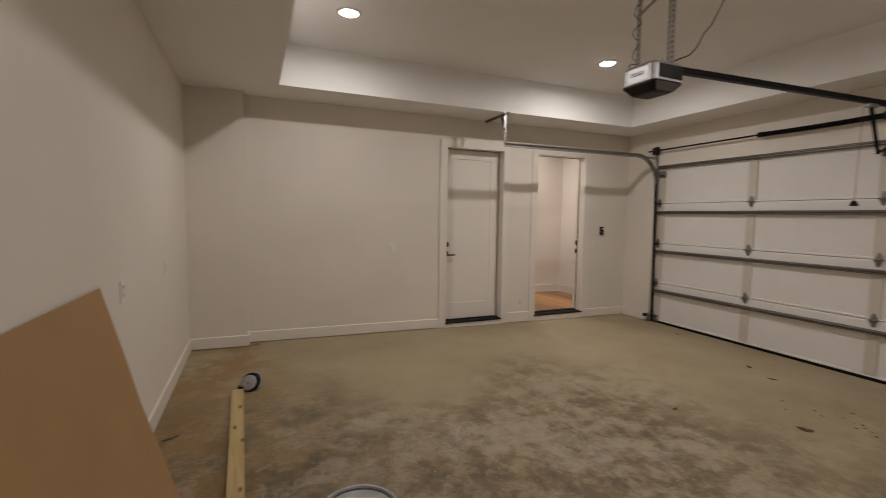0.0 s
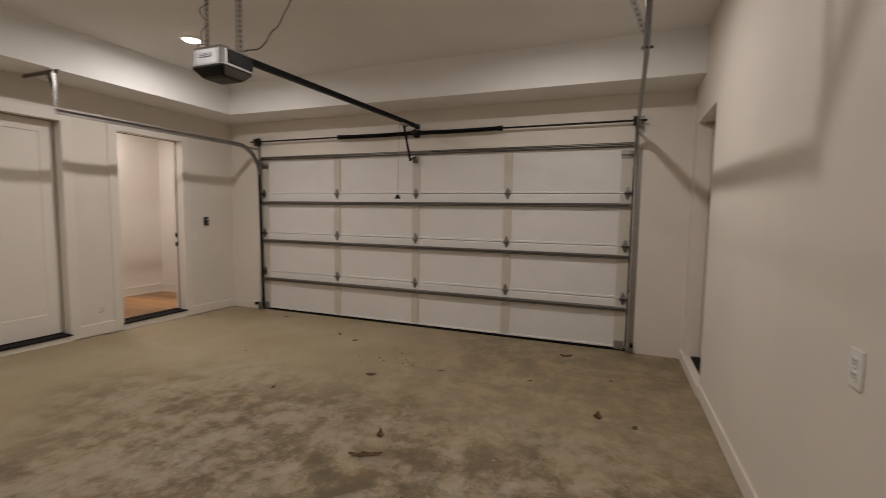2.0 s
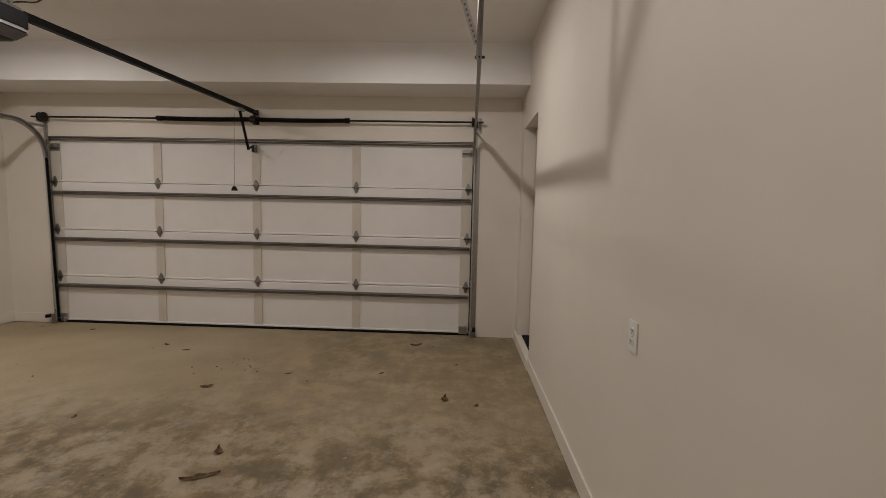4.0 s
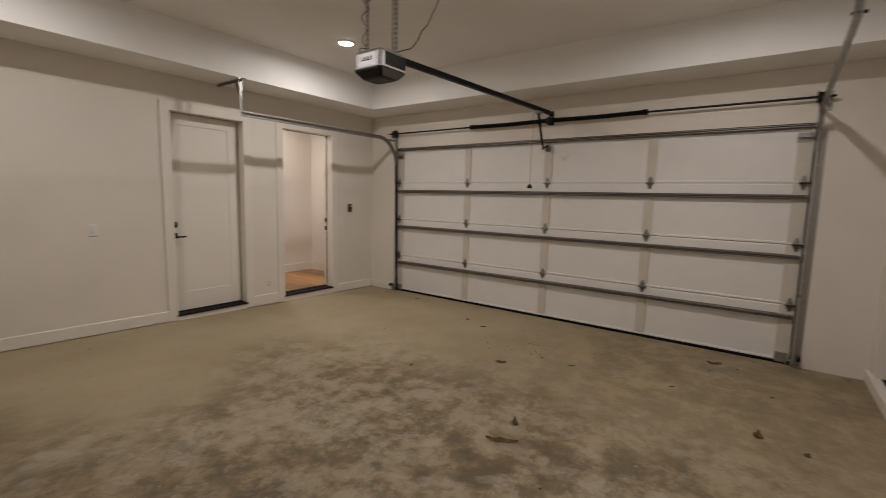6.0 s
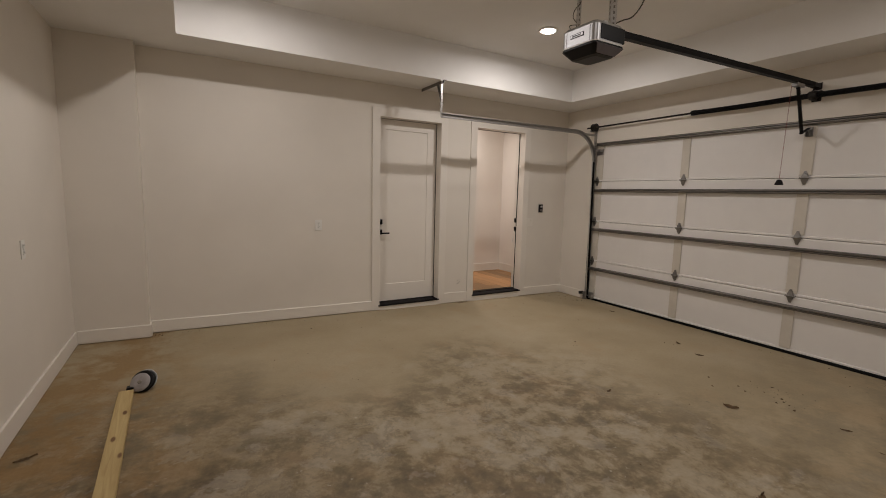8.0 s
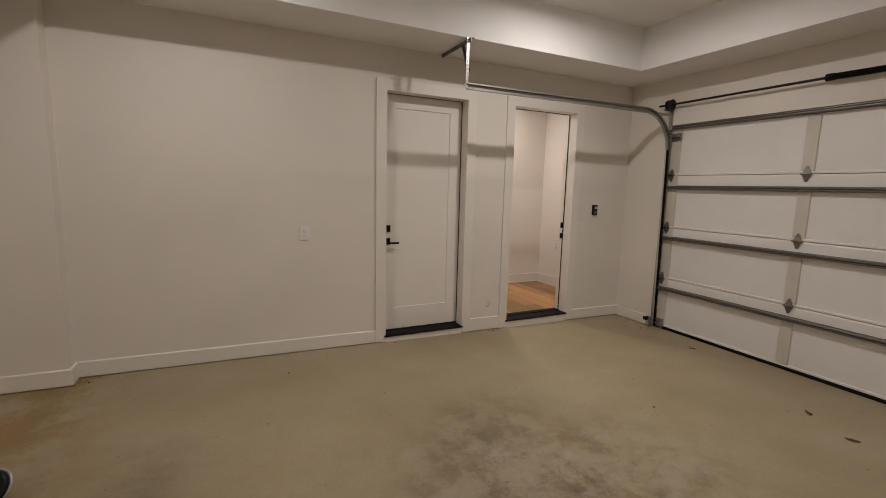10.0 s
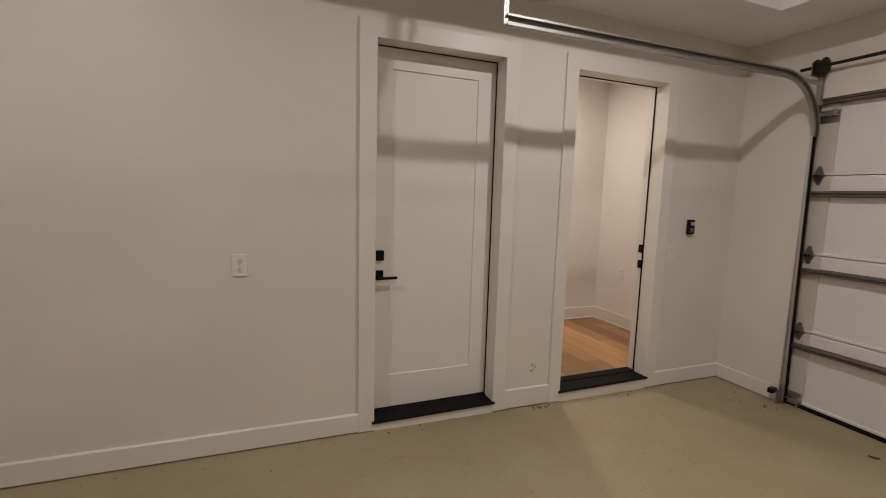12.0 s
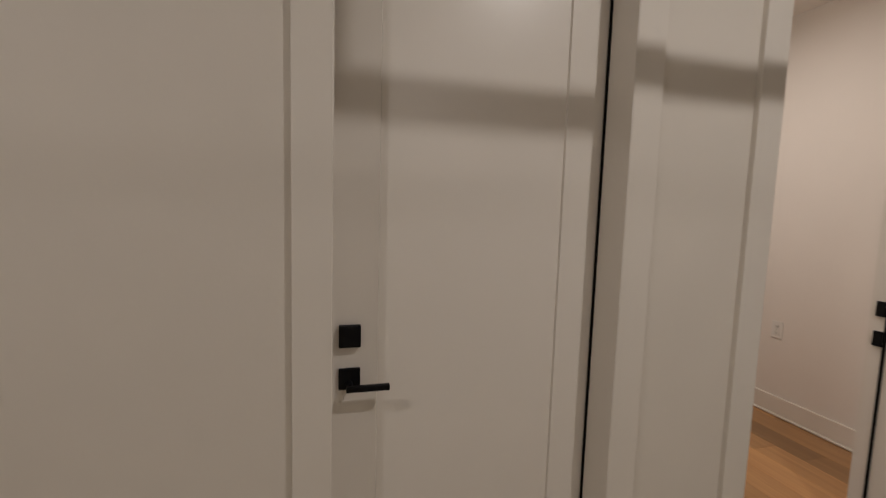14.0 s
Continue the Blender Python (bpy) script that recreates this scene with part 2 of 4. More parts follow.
def add_box(bm, x0, y0, z0, x1, y1, z1, bevel=0.0):
    verts = [bm.verts.new((x, y, z)) for x in (x0, x1) for y in (y0, y1) for z in (z0, z1)]
    faces = [bm.faces.new([verts[i] for i in q]) for q in ((0, 1, 3, 2), (4, 6, 7, 5), (0, 4, 5, 1), (2, 3, 7, 6), (0, 2, 6, 4), (1, 5, 7, 3))]
    if bevel:
        edges = list({e for f in faces for e in f.edges})
        bmesh.ops.bevel(bm, geom=edges, offset=bevel, segments=2, affect="EDGES", profile=0.5)
    return verts


def box(x0, y0, z0, x1, y1, z1, bevel=0.0):
    bm = bmesh.new()
    add_box(bm, x0, y0, z0, x1, y1, z1, bevel)
    return bm


def prism(points, axis, a, b, bevel=0.0):
    """A polygon pushed from a to b along an axis; its points lie in the other two axes, in order."""
    bm = bmesh.new()

    def place(u, v, w):
        return {"x": (w, u, v), "y": (u, w, v), "z": (u, v, w)}[axis]

    low = [bm.verts.new(place(u, v, a)) for u, v in points]
    high = [bm.verts.new(place(u, v, b)) for u, v in points]
    n = len(points)
    bm.faces.new(low), bm.faces.new(high)
    for i in range(n):
        bm.faces.new((low[i], low[(i + 1) % n], high[(i + 1) % n], high[i]))
    if bevel:
        bmesh.ops.bevel(bm, geom=list(bm.edges), offset=bevel, segments=2, affect="EDGES", profile=0.5)
    return bm


def turned(profile, steps=32, bm=None, m=None, caps=True):
    """A profile of (radius, height) turned about z."""
    bm = bm or bmesh.new()
    rings = []
    for r, z in profile:
        ring = []
        for i in range(steps):
            a = 2 * math.pi * i / steps
            co = Vector((r * math.cos(a), r * math.sin(a), z))
            ring.append(bm.verts.new(m @ co if m else co))
        rings.append(ring)
    for lo, hi in zip(rings, rings[1:]):
        for i in range(steps):
            j = (i + 1) % steps
            bm.faces.new((lo[i], lo[j], hi[j], hi[i]))
    if caps:
        bm.faces.new(rings[0]), bm.faces.new(rings[-1])
    return bm


def ring(profile, steps=40, m=None):
    """A closed profile turned into a ring with a hole."""
    bm = turned([*profile, profile[0]], steps, None, m, False)
    bmesh.ops.remove_doubles(bm, verts=bm.verts, dist=1e-6)
    return bm


def rod(a, b, r, steps=12, bm=None):
    a, b = Vector(a), Vector(b)
    m = Matrix.Translation(a) @ (b - a).to_track_quat("Z", "Y").to_matrix().to_4x4()
    return turned([(r, 0), (r, (b - a).length)], steps, bm, m)


def tube(points, r, steps=8):
    """A round cable through points."""
    bm = bmesh.new()
    pts = [Vector(p) for p in points]
    rings = []
    for i, p in enumerate(pts):
        d = (pts[min(i + 1, len(pts) - 1)] - pts[max(i - 1, 0)]).normalized()
        side = d.cross(Vector((0.3, 0.9, 0.1))).normalized()
        up = d.cross(side)
        rings.append([bm.verts.new(p + r * (math.cos(2 * math.pi * k / steps) * side + math.sin(2 * math.pi * k / steps) * up)) for k in range(steps)])
    for lo, hi in zip(rings, rings[1:]):
        for k in range(steps):
            j = (k + 1) % steps
            bm.faces.new((lo[k], lo[j], hi[j], hi[k]))
    bm.faces.new(rings[0]), bm.faces.new(rings[-1])
    return bm


def curve_points(points, n=10):
    """Smooth points through a few knots."""
    pts = [Vector(p) for p in points]
    out = []
    for i in range(len(pts) - 1):
        p0, p1, p2, p3 = pts[max(i - 1, 0)], pts[i], pts[i + 1], pts[min(i + 2, len(pts) - 1)]
        for k in range(n):
            t = k / n
            out.append(0.5 * ((2 * p1) + (p2 - p0) * t + (2 * p0 - 5 * p1 + 4 * p2 - p3) * t * t + (3 * p1 - p0 - 3 * p2 + p3) * t ** 3))
    return out + [pts[-1]]


def holed_wall(axis, face, back, u0, u1, z0, z1, holes=()):
    """A wall across an axis ('x' or 'y') from its face to its back, with rectangular openings (u0, u1, z0, z1) cut right through."""
    bm = bmesh.new()
    us = sorted({u0, u1, *(h[0] for h in holes), *(h[1] for h in holes)})
    zs = sorted({z0, z1, *(h[2] for h in holes), *(h[3] for h in holes)})

    def co(w, u, z):
        return (w, u, z) if axis == "x" else (u, w, z)

    def quad(*cs):
        bm.faces.new([bm.verts.new(c) for c in cs])

    def solid(i, j):
        if not (0 <= i < len(us) - 1 and 0 <= j < len(zs) - 1):
            return False
        u, z = (us[i] + us[i + 1]) / 2, (zs[j] + zs[j + 1]) / 2
        return not any(h[0] < u < h[1] and h[2] < z < h[3] for h in holes)

    for i in range(len(us) - 1):
        for j in range(len(zs) - 1):
            if not solid(i, j):
                continue
            a, b, c, d = us[i], us[i + 1], zs[j], zs[j + 1]
            quad(co(face, a, c), co(face, b, c), co(face, b, d), co(face, a, d))
            quad(co(back, a, c), co(back, b, c), co(back, b, d), co(back, a, d))
            for di, dj, p, q in ((-1, 0, (a, c), (a, d)), (1, 0, (b, c), (b, d)), (0, -1, (a, c), (b, c)), (0, 1, (a, d), (b, d))):
                if not solid(i + di, j + dj):
                    quad(co(face, *p), co(face, *q), co(back, *q), co(back, *p))
    bmesh.ops.remove_doubles(bm, verts=bm.verts, dist=1e-5)
    return bm


# ---- plan ----
XW, XE, YS, YN = -0.23, 6.0, -0.40, 6.02
GD0, GD1, GDTOP = 0.135, 5.48, 2.345          # garage door opening
DOORS = [(2.81, 3.68), (4.255, 5.125)]      # openings in the north wall
DOORTOP = 2.475
SD0, SD1 = 4.86, 5.76                       # opening in the south wall
ROOM_X0, ROOM_X1, ROOM_Y0, ROOM_Y1, ROOM_Z0, ROOM_Z1 = 3.75, 5.97, 6.19, 7.64, 0.108, 2.95


def floor_z(x):
    """The slab falls gently towards the garage door."""
    return 0.072 - 0.0145 * x


def slab():
    bm = bmesh.new()
    top = [bm.verts.new((x, y, floor_z(x))) for x, y in ((XW - 0.2, YS - 0.2), (XE + 0.25, YS - 0.2), (XE + 0.25, 6.3), (XW - 0.2, 6.3))]
    low = [bm.verts.new((v.co.x, v.co.y, -0.2)) for v in top]
    bm.faces.new(top), bm.faces.new(low)
    for i in range(4):
        j = (i + 1) % 4
        bm.faces.new((top[i], top[j], low[j], low[i]))
    return bm


structure("floor", slab(), M_FLOOR, "stained bare concrete garage slab with dark mottling", "floor")
structure("wall_north", holed_wall("y", YN, 6.19, XW - 0.15, XE + 0.15, -0.1, 3.45, [(a, b, -0.05, DOORTOP) for a, b in DOORS]), M_WALL, "off-white painted drywall with two door openings", "wall")
structure("wall_east", holed_wall("x", XE, XE + 0.15, YS - 0.15, YN, -0.1, 3.45, [(GD0, GD1, -0.05, GDTOP)]), M_WALL, "off-white painted drywall round the garage door", "wall")
structure("wall_south", holed_wall("y", YS, YS - 0.17, XW - 0.15, XE, -0.1, 3.45, [(SD0, SD1, -0.05, DOORTOP)]), M_WALL, "off-white painted drywall with a side door opening", "wall")
structure("wall_west", holed_wall("x", XW, XW - 0.15, YS, YN, -0.1, 3.45), M_WALL, "off-white painted drywall", "wall")
structure("wall_chase", box(XW, 5.875, -0.1, 0.345, YN, SOFFIT), M_WALL, "off-white boxed-out corner chase", "wall")

# ceiling: raised tray over dropped soffits on three sides
TX0, TX1, TY1 = 0.684, 5.446, 5.44
structure("ceiling", box(XW, YS, CEIL, XE, YN, CEIL + 0.12), M_CEIL, "off-white raised tray ceiling", "ceiling")


def soffit():
    bm = bmesh.new()
    pts = [(XW, YS), (TX0, YS), (TX0, TY1), (TX1, TY1), (TX1, YS), (XE, YS), (XE, YN), (XW, YN)]
    low = [bm.verts.new((x, y, SOFFIT)) for x, y in pts]
    high = [bm.verts.new((x, y, CEIL)) for x, y in pts]
    bm.faces.new(low)
    for i in range(len(pts)):
        j = (i + 1) % len(pts)
        bm.faces.new((low[i], low[j], high[j], high[i]))
    return bm


structure("ceiling_soffit", soffit(), M_CEIL, "off-white dropped soffit round the tray ceiling", "ceiling")


def sloped_board(x0, x1, y0, y1, height, lift=0.011):
    """A skirting board that follows the slope of the slab, with an eased top edge."""
    bm = bmesh.new()
    rows = []
    for x in (x0, x1):
        z = floor_z(x)
        ym = y0 + (y1 - y0) * 0.35
        rows.append([bm.verts.new(c) for c in ((x, y0, z + lift), (x, y0, z + height - 0.006), (x, ym, z + height), (x, y1, z + height), (x, y1, z + lift))])
    bm.faces.new(rows[0]), bm.faces.new(rows[1])
    for i in range(5):
        j = (i + 1) % 5
        bm.faces.new((rows[0][i], rows[0][j], rows[1][j], rows[1][i]))
    return bm


def base(bm):
    structure("baseboard", bm, M_TRIM, "white painted flat baseboard", "baseboard")


CAS = 0.1
base(sloped_board(0.345, DOORS[0][0] - CAS, YN - 0.017, YN, 0.13))
base(sloped_board(DOORS[0][1] + CAS, DOORS[1][0] - CAS, YN - 0.017, YN, 0.15))
base(sloped_board(DOORS[1][1] + CAS, XE - 0.001, YN - 0.017, YN, 0.13))
base(sloped_board(XW + 0.016, 0.345 + 0.016, 5.875 - 0.016, 5.875, 0.13))
base(sloped_board(XW + 0.016, SD0 - 0.031, YS, YS + 0.016, 0.125))
base(box(XW, YS + 0.017, floor_z(XW) + 0.003, XW + 0.016, 5.858, floor_z(XW) + 0.13, 0.003))
base(box(0.345, 5.876, floor_z(0.345) + 0.006, 0.361, YN - 0.018, floor_z(0.345) + 0.13))
base(box(XE - 0.016, GD1 + 0.06, floor_z(XE) + 0.006, XE, YN - 0.018, floor_z(XE) + 0.125, 0.003))


# ---- doors ----
def casing_set(owner, x0, x1, top, face, out):
    """Flat casing on the wall round an opening; out is the side (+1/-1 in y) that it stands proud on."""
    f0, f1 = sorted((face, face + out * 0.02))
    part("casing", box(x0 - CAS, f0, floor_z(x0) + 0.006, x0, f1, top + CAS, 0.0015), M_TRIM, owner)
    part("casing", box(x1, f0, floor_z(x1) + 0.006, x1 + CAS, f1, top + CAS, 0.0015), M_TRIM, owner)
    part("head_casing", box(x0 - 0.001, f0 + 0.0002, top, x1 + 0.001, f1, top + CAS), M_TRIM, owner)


def jamb_set(owner, x0, x1, top, y0, y1):
    part("jamb", box(x0 - 0.014, y0, 0.05, x0 + 0.003, y1, top), M_TRIM, owner)
    part("jamb", box(x1 - 0.003, y0, 0.05, x1 + 0.014, y1, top), M_TRIM, owner)
    part("head_jamb", box(x0 + 0.0032, y0, top - 0.003, x1 - 0.0032, y1, top + 0.014), M_TRIM, owner)


def sill_set(owner, x0, x1, y_front, y_back):
    """White riser under a dark bronze threshold with a turned-down nose."""
    s = 1 if y_back > y_front else -1
    a, b = sorted((y_front + s * 0.012, y_back))
    part("riser", box(x0 + 0.002, a, -0.03, x1 - 0.002, b, 0.083, 0.002), M_TRIM, owner)
    z0, z1 = 0.0835, 0.100
    pts = [(y_front, z0), (y_front, z1 - 0.006), (y_front + s * 0.012, z1), (y_front + s * 0.13, z1 + 0.002), (y_front + s * 0.137, z1 + 0.009), (y_back, z1 + 0.009), (y_back, z0)]
    part("threshold", prism(pts, "x", x0 - 0.012, x1 + 0.012), M_THRESH, owner, "dark bronze metal threshold")


def leaf_mesh(w, h, d=0.044, st=0.118, top=0.125, bottom=0.225, rec=0.009):
    """A shaker door leaf in local x (width), y (thickness, face at 0), z, with one recessed panel on both faces."""
    bm = bmesh.new()
    for y, s in ((0.0, 1), (d, -1)):
        o = [(0, 0), (w, 0), (w, h), (0, h)]
        i = [(st, bottom), (w - st, bottom), (w - st, h - top), (st, h - top)]
        vo = [bm.verts.new((u, y, v)) for u, v in o]
        vi = [bm.verts.new((u, y, v)) for u, v in i]
        vr = [bm.verts.new((u, y + s * rec, v)) for u, v in ((i[0][0] + 0.003, i[0][1] + 0.003), (i[1][0] - 0.003, i[1][1] + 0.003), (i[2][0] - 0.003, i[2][1] - 0.003), (i[3][0] + 0.003, i[3][1] - 0.003))]
        for k in range(4):
            j = (k + 1) % 4
            bm.faces.new((vo[k], vo[j], vi[j], vi[k]))
            bm.faces.new((vi[k], vi[j], vr[j], vr[k]))
        bm.faces.new(vr)
        if s == 1:
            first = vo
        else:
            for k in range(4):
                j = (k + 1) % 4
                bm.faces.new((first[k], first[j], vo[j], vo[k]))
    return bm


def weatherstrip(owner, x0, x1, top, y, t=0.006):
    part("weatherstrip", box(x1 - 0.003 - t, y, 0.105, x1 - 0.0031, y + 0.012, top - 0.003), M_RUBBER, owner)
    part("weatherstrip", box(x0 + 0.0031, y, top - 0.003 - t, x1 - 0.003 - t - 0.0005, y + 0.012, top - 0.0031), M_RUBBER, owner)


def lever_set(owner, x, y, z_lever, z_lock):
    part("deadbolt", box(x, y - 0.022, z_lock - 0.0325, x + 0.063, y, z_lock + 0.0325, 0.003), M_BLACK, owner, "square matte black deadbolt")
    rose = part("door_handle", box(x, y - 0.012, z_lever - 0.0325, x + 0.063, y, z_lever + 0.0325, 0.003), M_BLACK, owner, "matte black lever handle on a square rose")
    part("lever", box(x + 0.02, y - 0.062, z_lever - 0.022, x + 0.145, y - 0.046, z_lever - 0.004, 0.003), M_BLACK, rose)
    part("spindle", rod((x + 0.031, y - 0.0125, z_lever - 0.013), (x + 0.031, y - 0.046, z_lever - 0.013), 0.011), M_BLACK, rose)


def door_closed():
    x0, x1 = DOORS[0]
    d = thing("door_1", "closed white one-panel shaker door with black hardware", "door")
    d["kind"] = "structure"
    casing_set(d, x0, x1, DOORTOP, YN, -1)
    jamb_set(d, x0, x1, DOORTOP, YN - 0.0185, 6.20)
    sill_set(d, x0, x1, YN - 0.03, 6.205)
    leaf = leaf_mesh(x1 - x0 - 0.0125, DOORTOP - 0.0075 - 0.114, st=0.13)
    bmesh.ops.translate(leaf, verts=leaf.verts, vec=(x0 + 0.0055, 6.14, 0.114))
    part("door_leaf", leaf, M_DOORPAINT, d)
    weatherstrip(d, x0, x1, DOORTOP, 6.128, 0.0022)
    lever_set(d, x0 + 0.022, 6.139, 1.034, 1.165)
    for z in (0.4, 1.25, 2.2):
        part("hinge_knuckle", rod((x1 - 0.021, 6.192, z - 0.05), (x1 - 0.021, 6.192, z + 0.05), 0.006), M_BLACK, d)


def door_open():
    x0, x1 = DOORS[1]
    d = thing("door_2", "open doorway with white casing and dark threshold to a wood-floored room", "door")
    d["kind"] = "structure"
    casing_set(d, x0, x1, DOORTOP, YN, -1)
    jamb_set(d, x0, x1, DOORTOP, YN - 0.0185, 6.20)
    sill_set(d, x0, x1, YN - 0.03, 6.205)
    weatherstrip(d, x0, x1, DOORTOP, 6.128, 0.0048)
    for z in (1.034, 1.165):
        part("strike_plate", box(x1 - 0.013, 6.142, z - 0.033, x1 - 0.0031, 6.176, z + 0.033, 0.002), M_BLACK, d, "black metal strike plate")
    # the leaf stands wide open inside the room
    leaf = leaf_mesh(x1 - x0 - 0.046, DOORTOP - 0.026 - 0.122)
    m = Matrix.Translation((x0 - 0.03, 6.215, 0.122)) @ Matrix.Rotation(radians(100), 4, "Z")
    bmesh.ops.transform(leaf, matrix=m, verts=leaf.verts)
    part("door_leaf", leaf, M_DOORPAINT, d)


def door_side():
    x0, x1 = SD0, SD1
    d = thing("door_3", "closed side door in a deep white opening, leaf toned a darker taupe", "door")
    d["kind"] = "structure"
    jamb_set(d, x0, x1, DOORTOP, YS - 0.17, YS + 0.002)
    part("riser", box(x0 - 0.03, YS - 0.05, -0.03, XE - 0.002, YS + 0.022, 0.093, 0.003), M_TRIM, d, "white painted riser board")
    part("threshold", box(x0 + 0.019, YS - 0.165, 0.05, x1 - 0.019, YS - 0.0505, 0.101, 0.003), M_THRESH, d, "dark bronze metal threshold")
    leaf = leaf_mesh(x1 - x0 - 0.046, DOORTOP - 0.026 - 0.122)
    bmesh.ops.transform(leaf, matrix=Matrix.Translation((x1 - 0.0195, YS - 0.125, 0.122)) @ Matrix.Rotation(math.pi, 4, "Z"), verts=leaf.verts)
    part("door_leaf", leaf, M_TAUPE, d, "leaf toned a darker taupe than the other doors")


door_closed()
door_open()
door_side()

# ---- room behind the open door ----
structure("room_floor_base", box(ROOM_X0 - 0.1, 6.206, -0.1, ROOM_X1 + 0.1, ROOM_Y1 + 0.1, ROOM_Z0 - 0.012), M_OAK, "wood subfloor of the next room", "floor")
structure("room_wall_east", box(ROOM_X1, 6.191, -0.1, ROOM_X1 + 0.1, ROOM_Y1 + 0.1, ROOM_Z1 + 0.1), M_ROOMWALL, "off-white painted room wall", "wall")
structure("room_wall_north", box(ROOM_X0, ROOM_Y1, -0.1, ROOM_X1 - 0.001, ROOM_Y1 + 0.1, ROOM_Z1 + 0.1), M_ROOMWALL, "off-white painted room wall", "wall")
structure("room_wall_west", box(ROOM_X0 - 0.1, 6.191, -0.1, ROOM_X0, ROOM_Y1 + 0.1, ROOM_Z1 + 0.1), M_ROOMWALL, "off-white painted room wall", "wall")
structure("room_ceiling", box(ROOM_X0, 6.191, ROOM_Z1, ROOM_X1 - 0.001, ROOM_Y1 - 0.001, ROOM_Z1 + 0.1), M_ROOMWALL, "white room ceiling", "ceiling")


def base_room(x0, y0, x1, y1):
    ob = structure("baseboard", box(x0, y0, ROOM_Z0 + 0.018, x1, y1, ROOM_Z0 + 0.14, 0.003), M_TRIM, "white baseboard with shoe moulding", "baseboard")
    return ob


base_room(ROOM_X1 - 0.016, 6.22, ROOM_X1, ROOM_Y1 - 0.017)
base_room(ROOM_X0, ROOM_Y1 - 0.016, ROOM_X1 - 0.0005, ROOM_Y1)
structure("trim", box(ROOM_X1 - 0.03, 6.22, ROOM_Z0 + 0.001, ROOM_X1, ROOM_Y1 - 0.031, ROOM_Z0 + 0.0175, 0.006), M_TRIM, "white shoe moulding", "trim")
structure("trim", box(ROOM_X0, ROOM_Y1 - 0.03, ROOM_Z0 + 0.001, ROOM_X1, ROOM_Y1, ROOM_Z0 + 0.0175, 0.006), M_TRIM, "white shoe moulding", "trim")


# ---- recessed ceiling lamps ----
def recessed_lamp():
    d = thing("recessed_ceiling_light", "round white recessed ceiling light, switched on", "ceiling light", "ceiling lights", (LAMPS[0][0], LAMPS[0][1], CEIL))
    part("trim_ring", ring([(0.075, -0.001), (0.104, -0.001), (0.106, -0.004), (0.100, -0.008), (0.080, -0.012), (0.075, -0.007)], 40), M_PLASTIC, d, "", True)
    part("lens", turned([(0.0005, -0.0015), (0.0745, -0.0015), (0.0745, -0.011), (0.06, -0.019), (0.03, -0.0225), (0.0005, -0.024)], 40), M_LAMP, d, "glowing warm-white lens", True)
    return d


first_lamp = recessed_lamp()
for lx, ly in LAMPS[1:]:
    copy_thing(first_lamp, Matrix.Translation((lx, ly, CEIL)))
room_lamp = thing("room_ceiling_light", "round white flush ceiling light in the next room", "ceiling light", "", (4.70, 7.15, ROOM_Z1))
part("housing", turned([(0.16, -0.001), (0.16, -0.018), (0.13, -0.02)], 36), M_PLASTIC, room_lamp)

# ---- sectional garage door ----
GX = 6.065                                   # inner face of the door skins
JOINTS = [0.010, 0.588, 1.188, 1.787, 2.425]
STILES = [4.086, 2.836, 1.586]
DY0, DY1 = 0.172, 5.465
garage = thing("garage_door", "closed white sectional steel garage door seen from inside, with struts and hinges", "garage door", "", (GX, 2.836, 0))


def local(bm, origin=(GX, 2.836, 0)):
    bmesh.ops.translate(bm, verts=bm.verts, vec=-Vector(origin))
    return bm


def section(z0, z1):
    """One door section: inner skin with a rolled lip along its joints."""
    lip = 0.012
    pts = [(GX + 0.045, z0 + 0.002), (GX, z0 + 0.002), (GX - lip, z0 + 0.004), (GX - lip, z0 + 0.020), (GX, z0 + 0.026),
           (GX, z1 - 0.115), (GX - 0.010, z1 - 0.112), (GX - 0.010, z1 - 0.016), (GX - 0.004, z1 - 0.006), (GX - 0.004, z1 - 0.002), (GX + 0.045, z1 - 0.002)]
    return local(prism(pts, "y", DY0, DY1))


sections = []
for k in range(4):
    sec = part("door_section", section(JOINTS[k], JOINTS[k + 1]), M_PANEL, garage)
    sections.append(sec)
    z0, z1 = JOINTS[k], JOINTS[k + 1]
    for ys in STILES:
        part("stile", local(box(GX - 0.0135, ys - 0.05, z0 + 0.027, GX - 0.001, ys + 0.05, z1 - 0.135, 0.001)), M_STILE, sec, "beige steel stile")
    for a, b in ((DY0 + 0.001, DY0 + 0.125), (DY1 - 0.125, DY1 - 0.001)):
        part("end_stile", local(box(GX - 0.0145, a, z0 + 0.021, GX + 0.001, b, z1 - 0.004, 0.001)), M_STILE, sec, "beige steel end stile")


def strut(z, h=0.040, out=0.05):
    """A hat-section reinforcement strut."""
    x = GX - 0.0105
    pts = [(x, z - h / 2 - 0.004), (x - 0.002, z - h / 2 - 0.004), (x - 0.002, z - h / 2), (x - out + 0.006, z - h / 2 + 0.001), (x - out, z - h / 2 + 0.007), (x - out, z - 0.005), (x - out + 0.010, z), (x - out, z + 0.005), (x - out, z + h / 2 - 0.007), (x - out + 0.006, z + h / 2 - 0.001), (x - 0.002, z + h / 2),
           (x - 0.002, z + h / 2 + 0.004), (x, z + h / 2 + 0.004)]
    return local(prism(pts, "y", DY0 + 0.012, DY1 - 0.012))


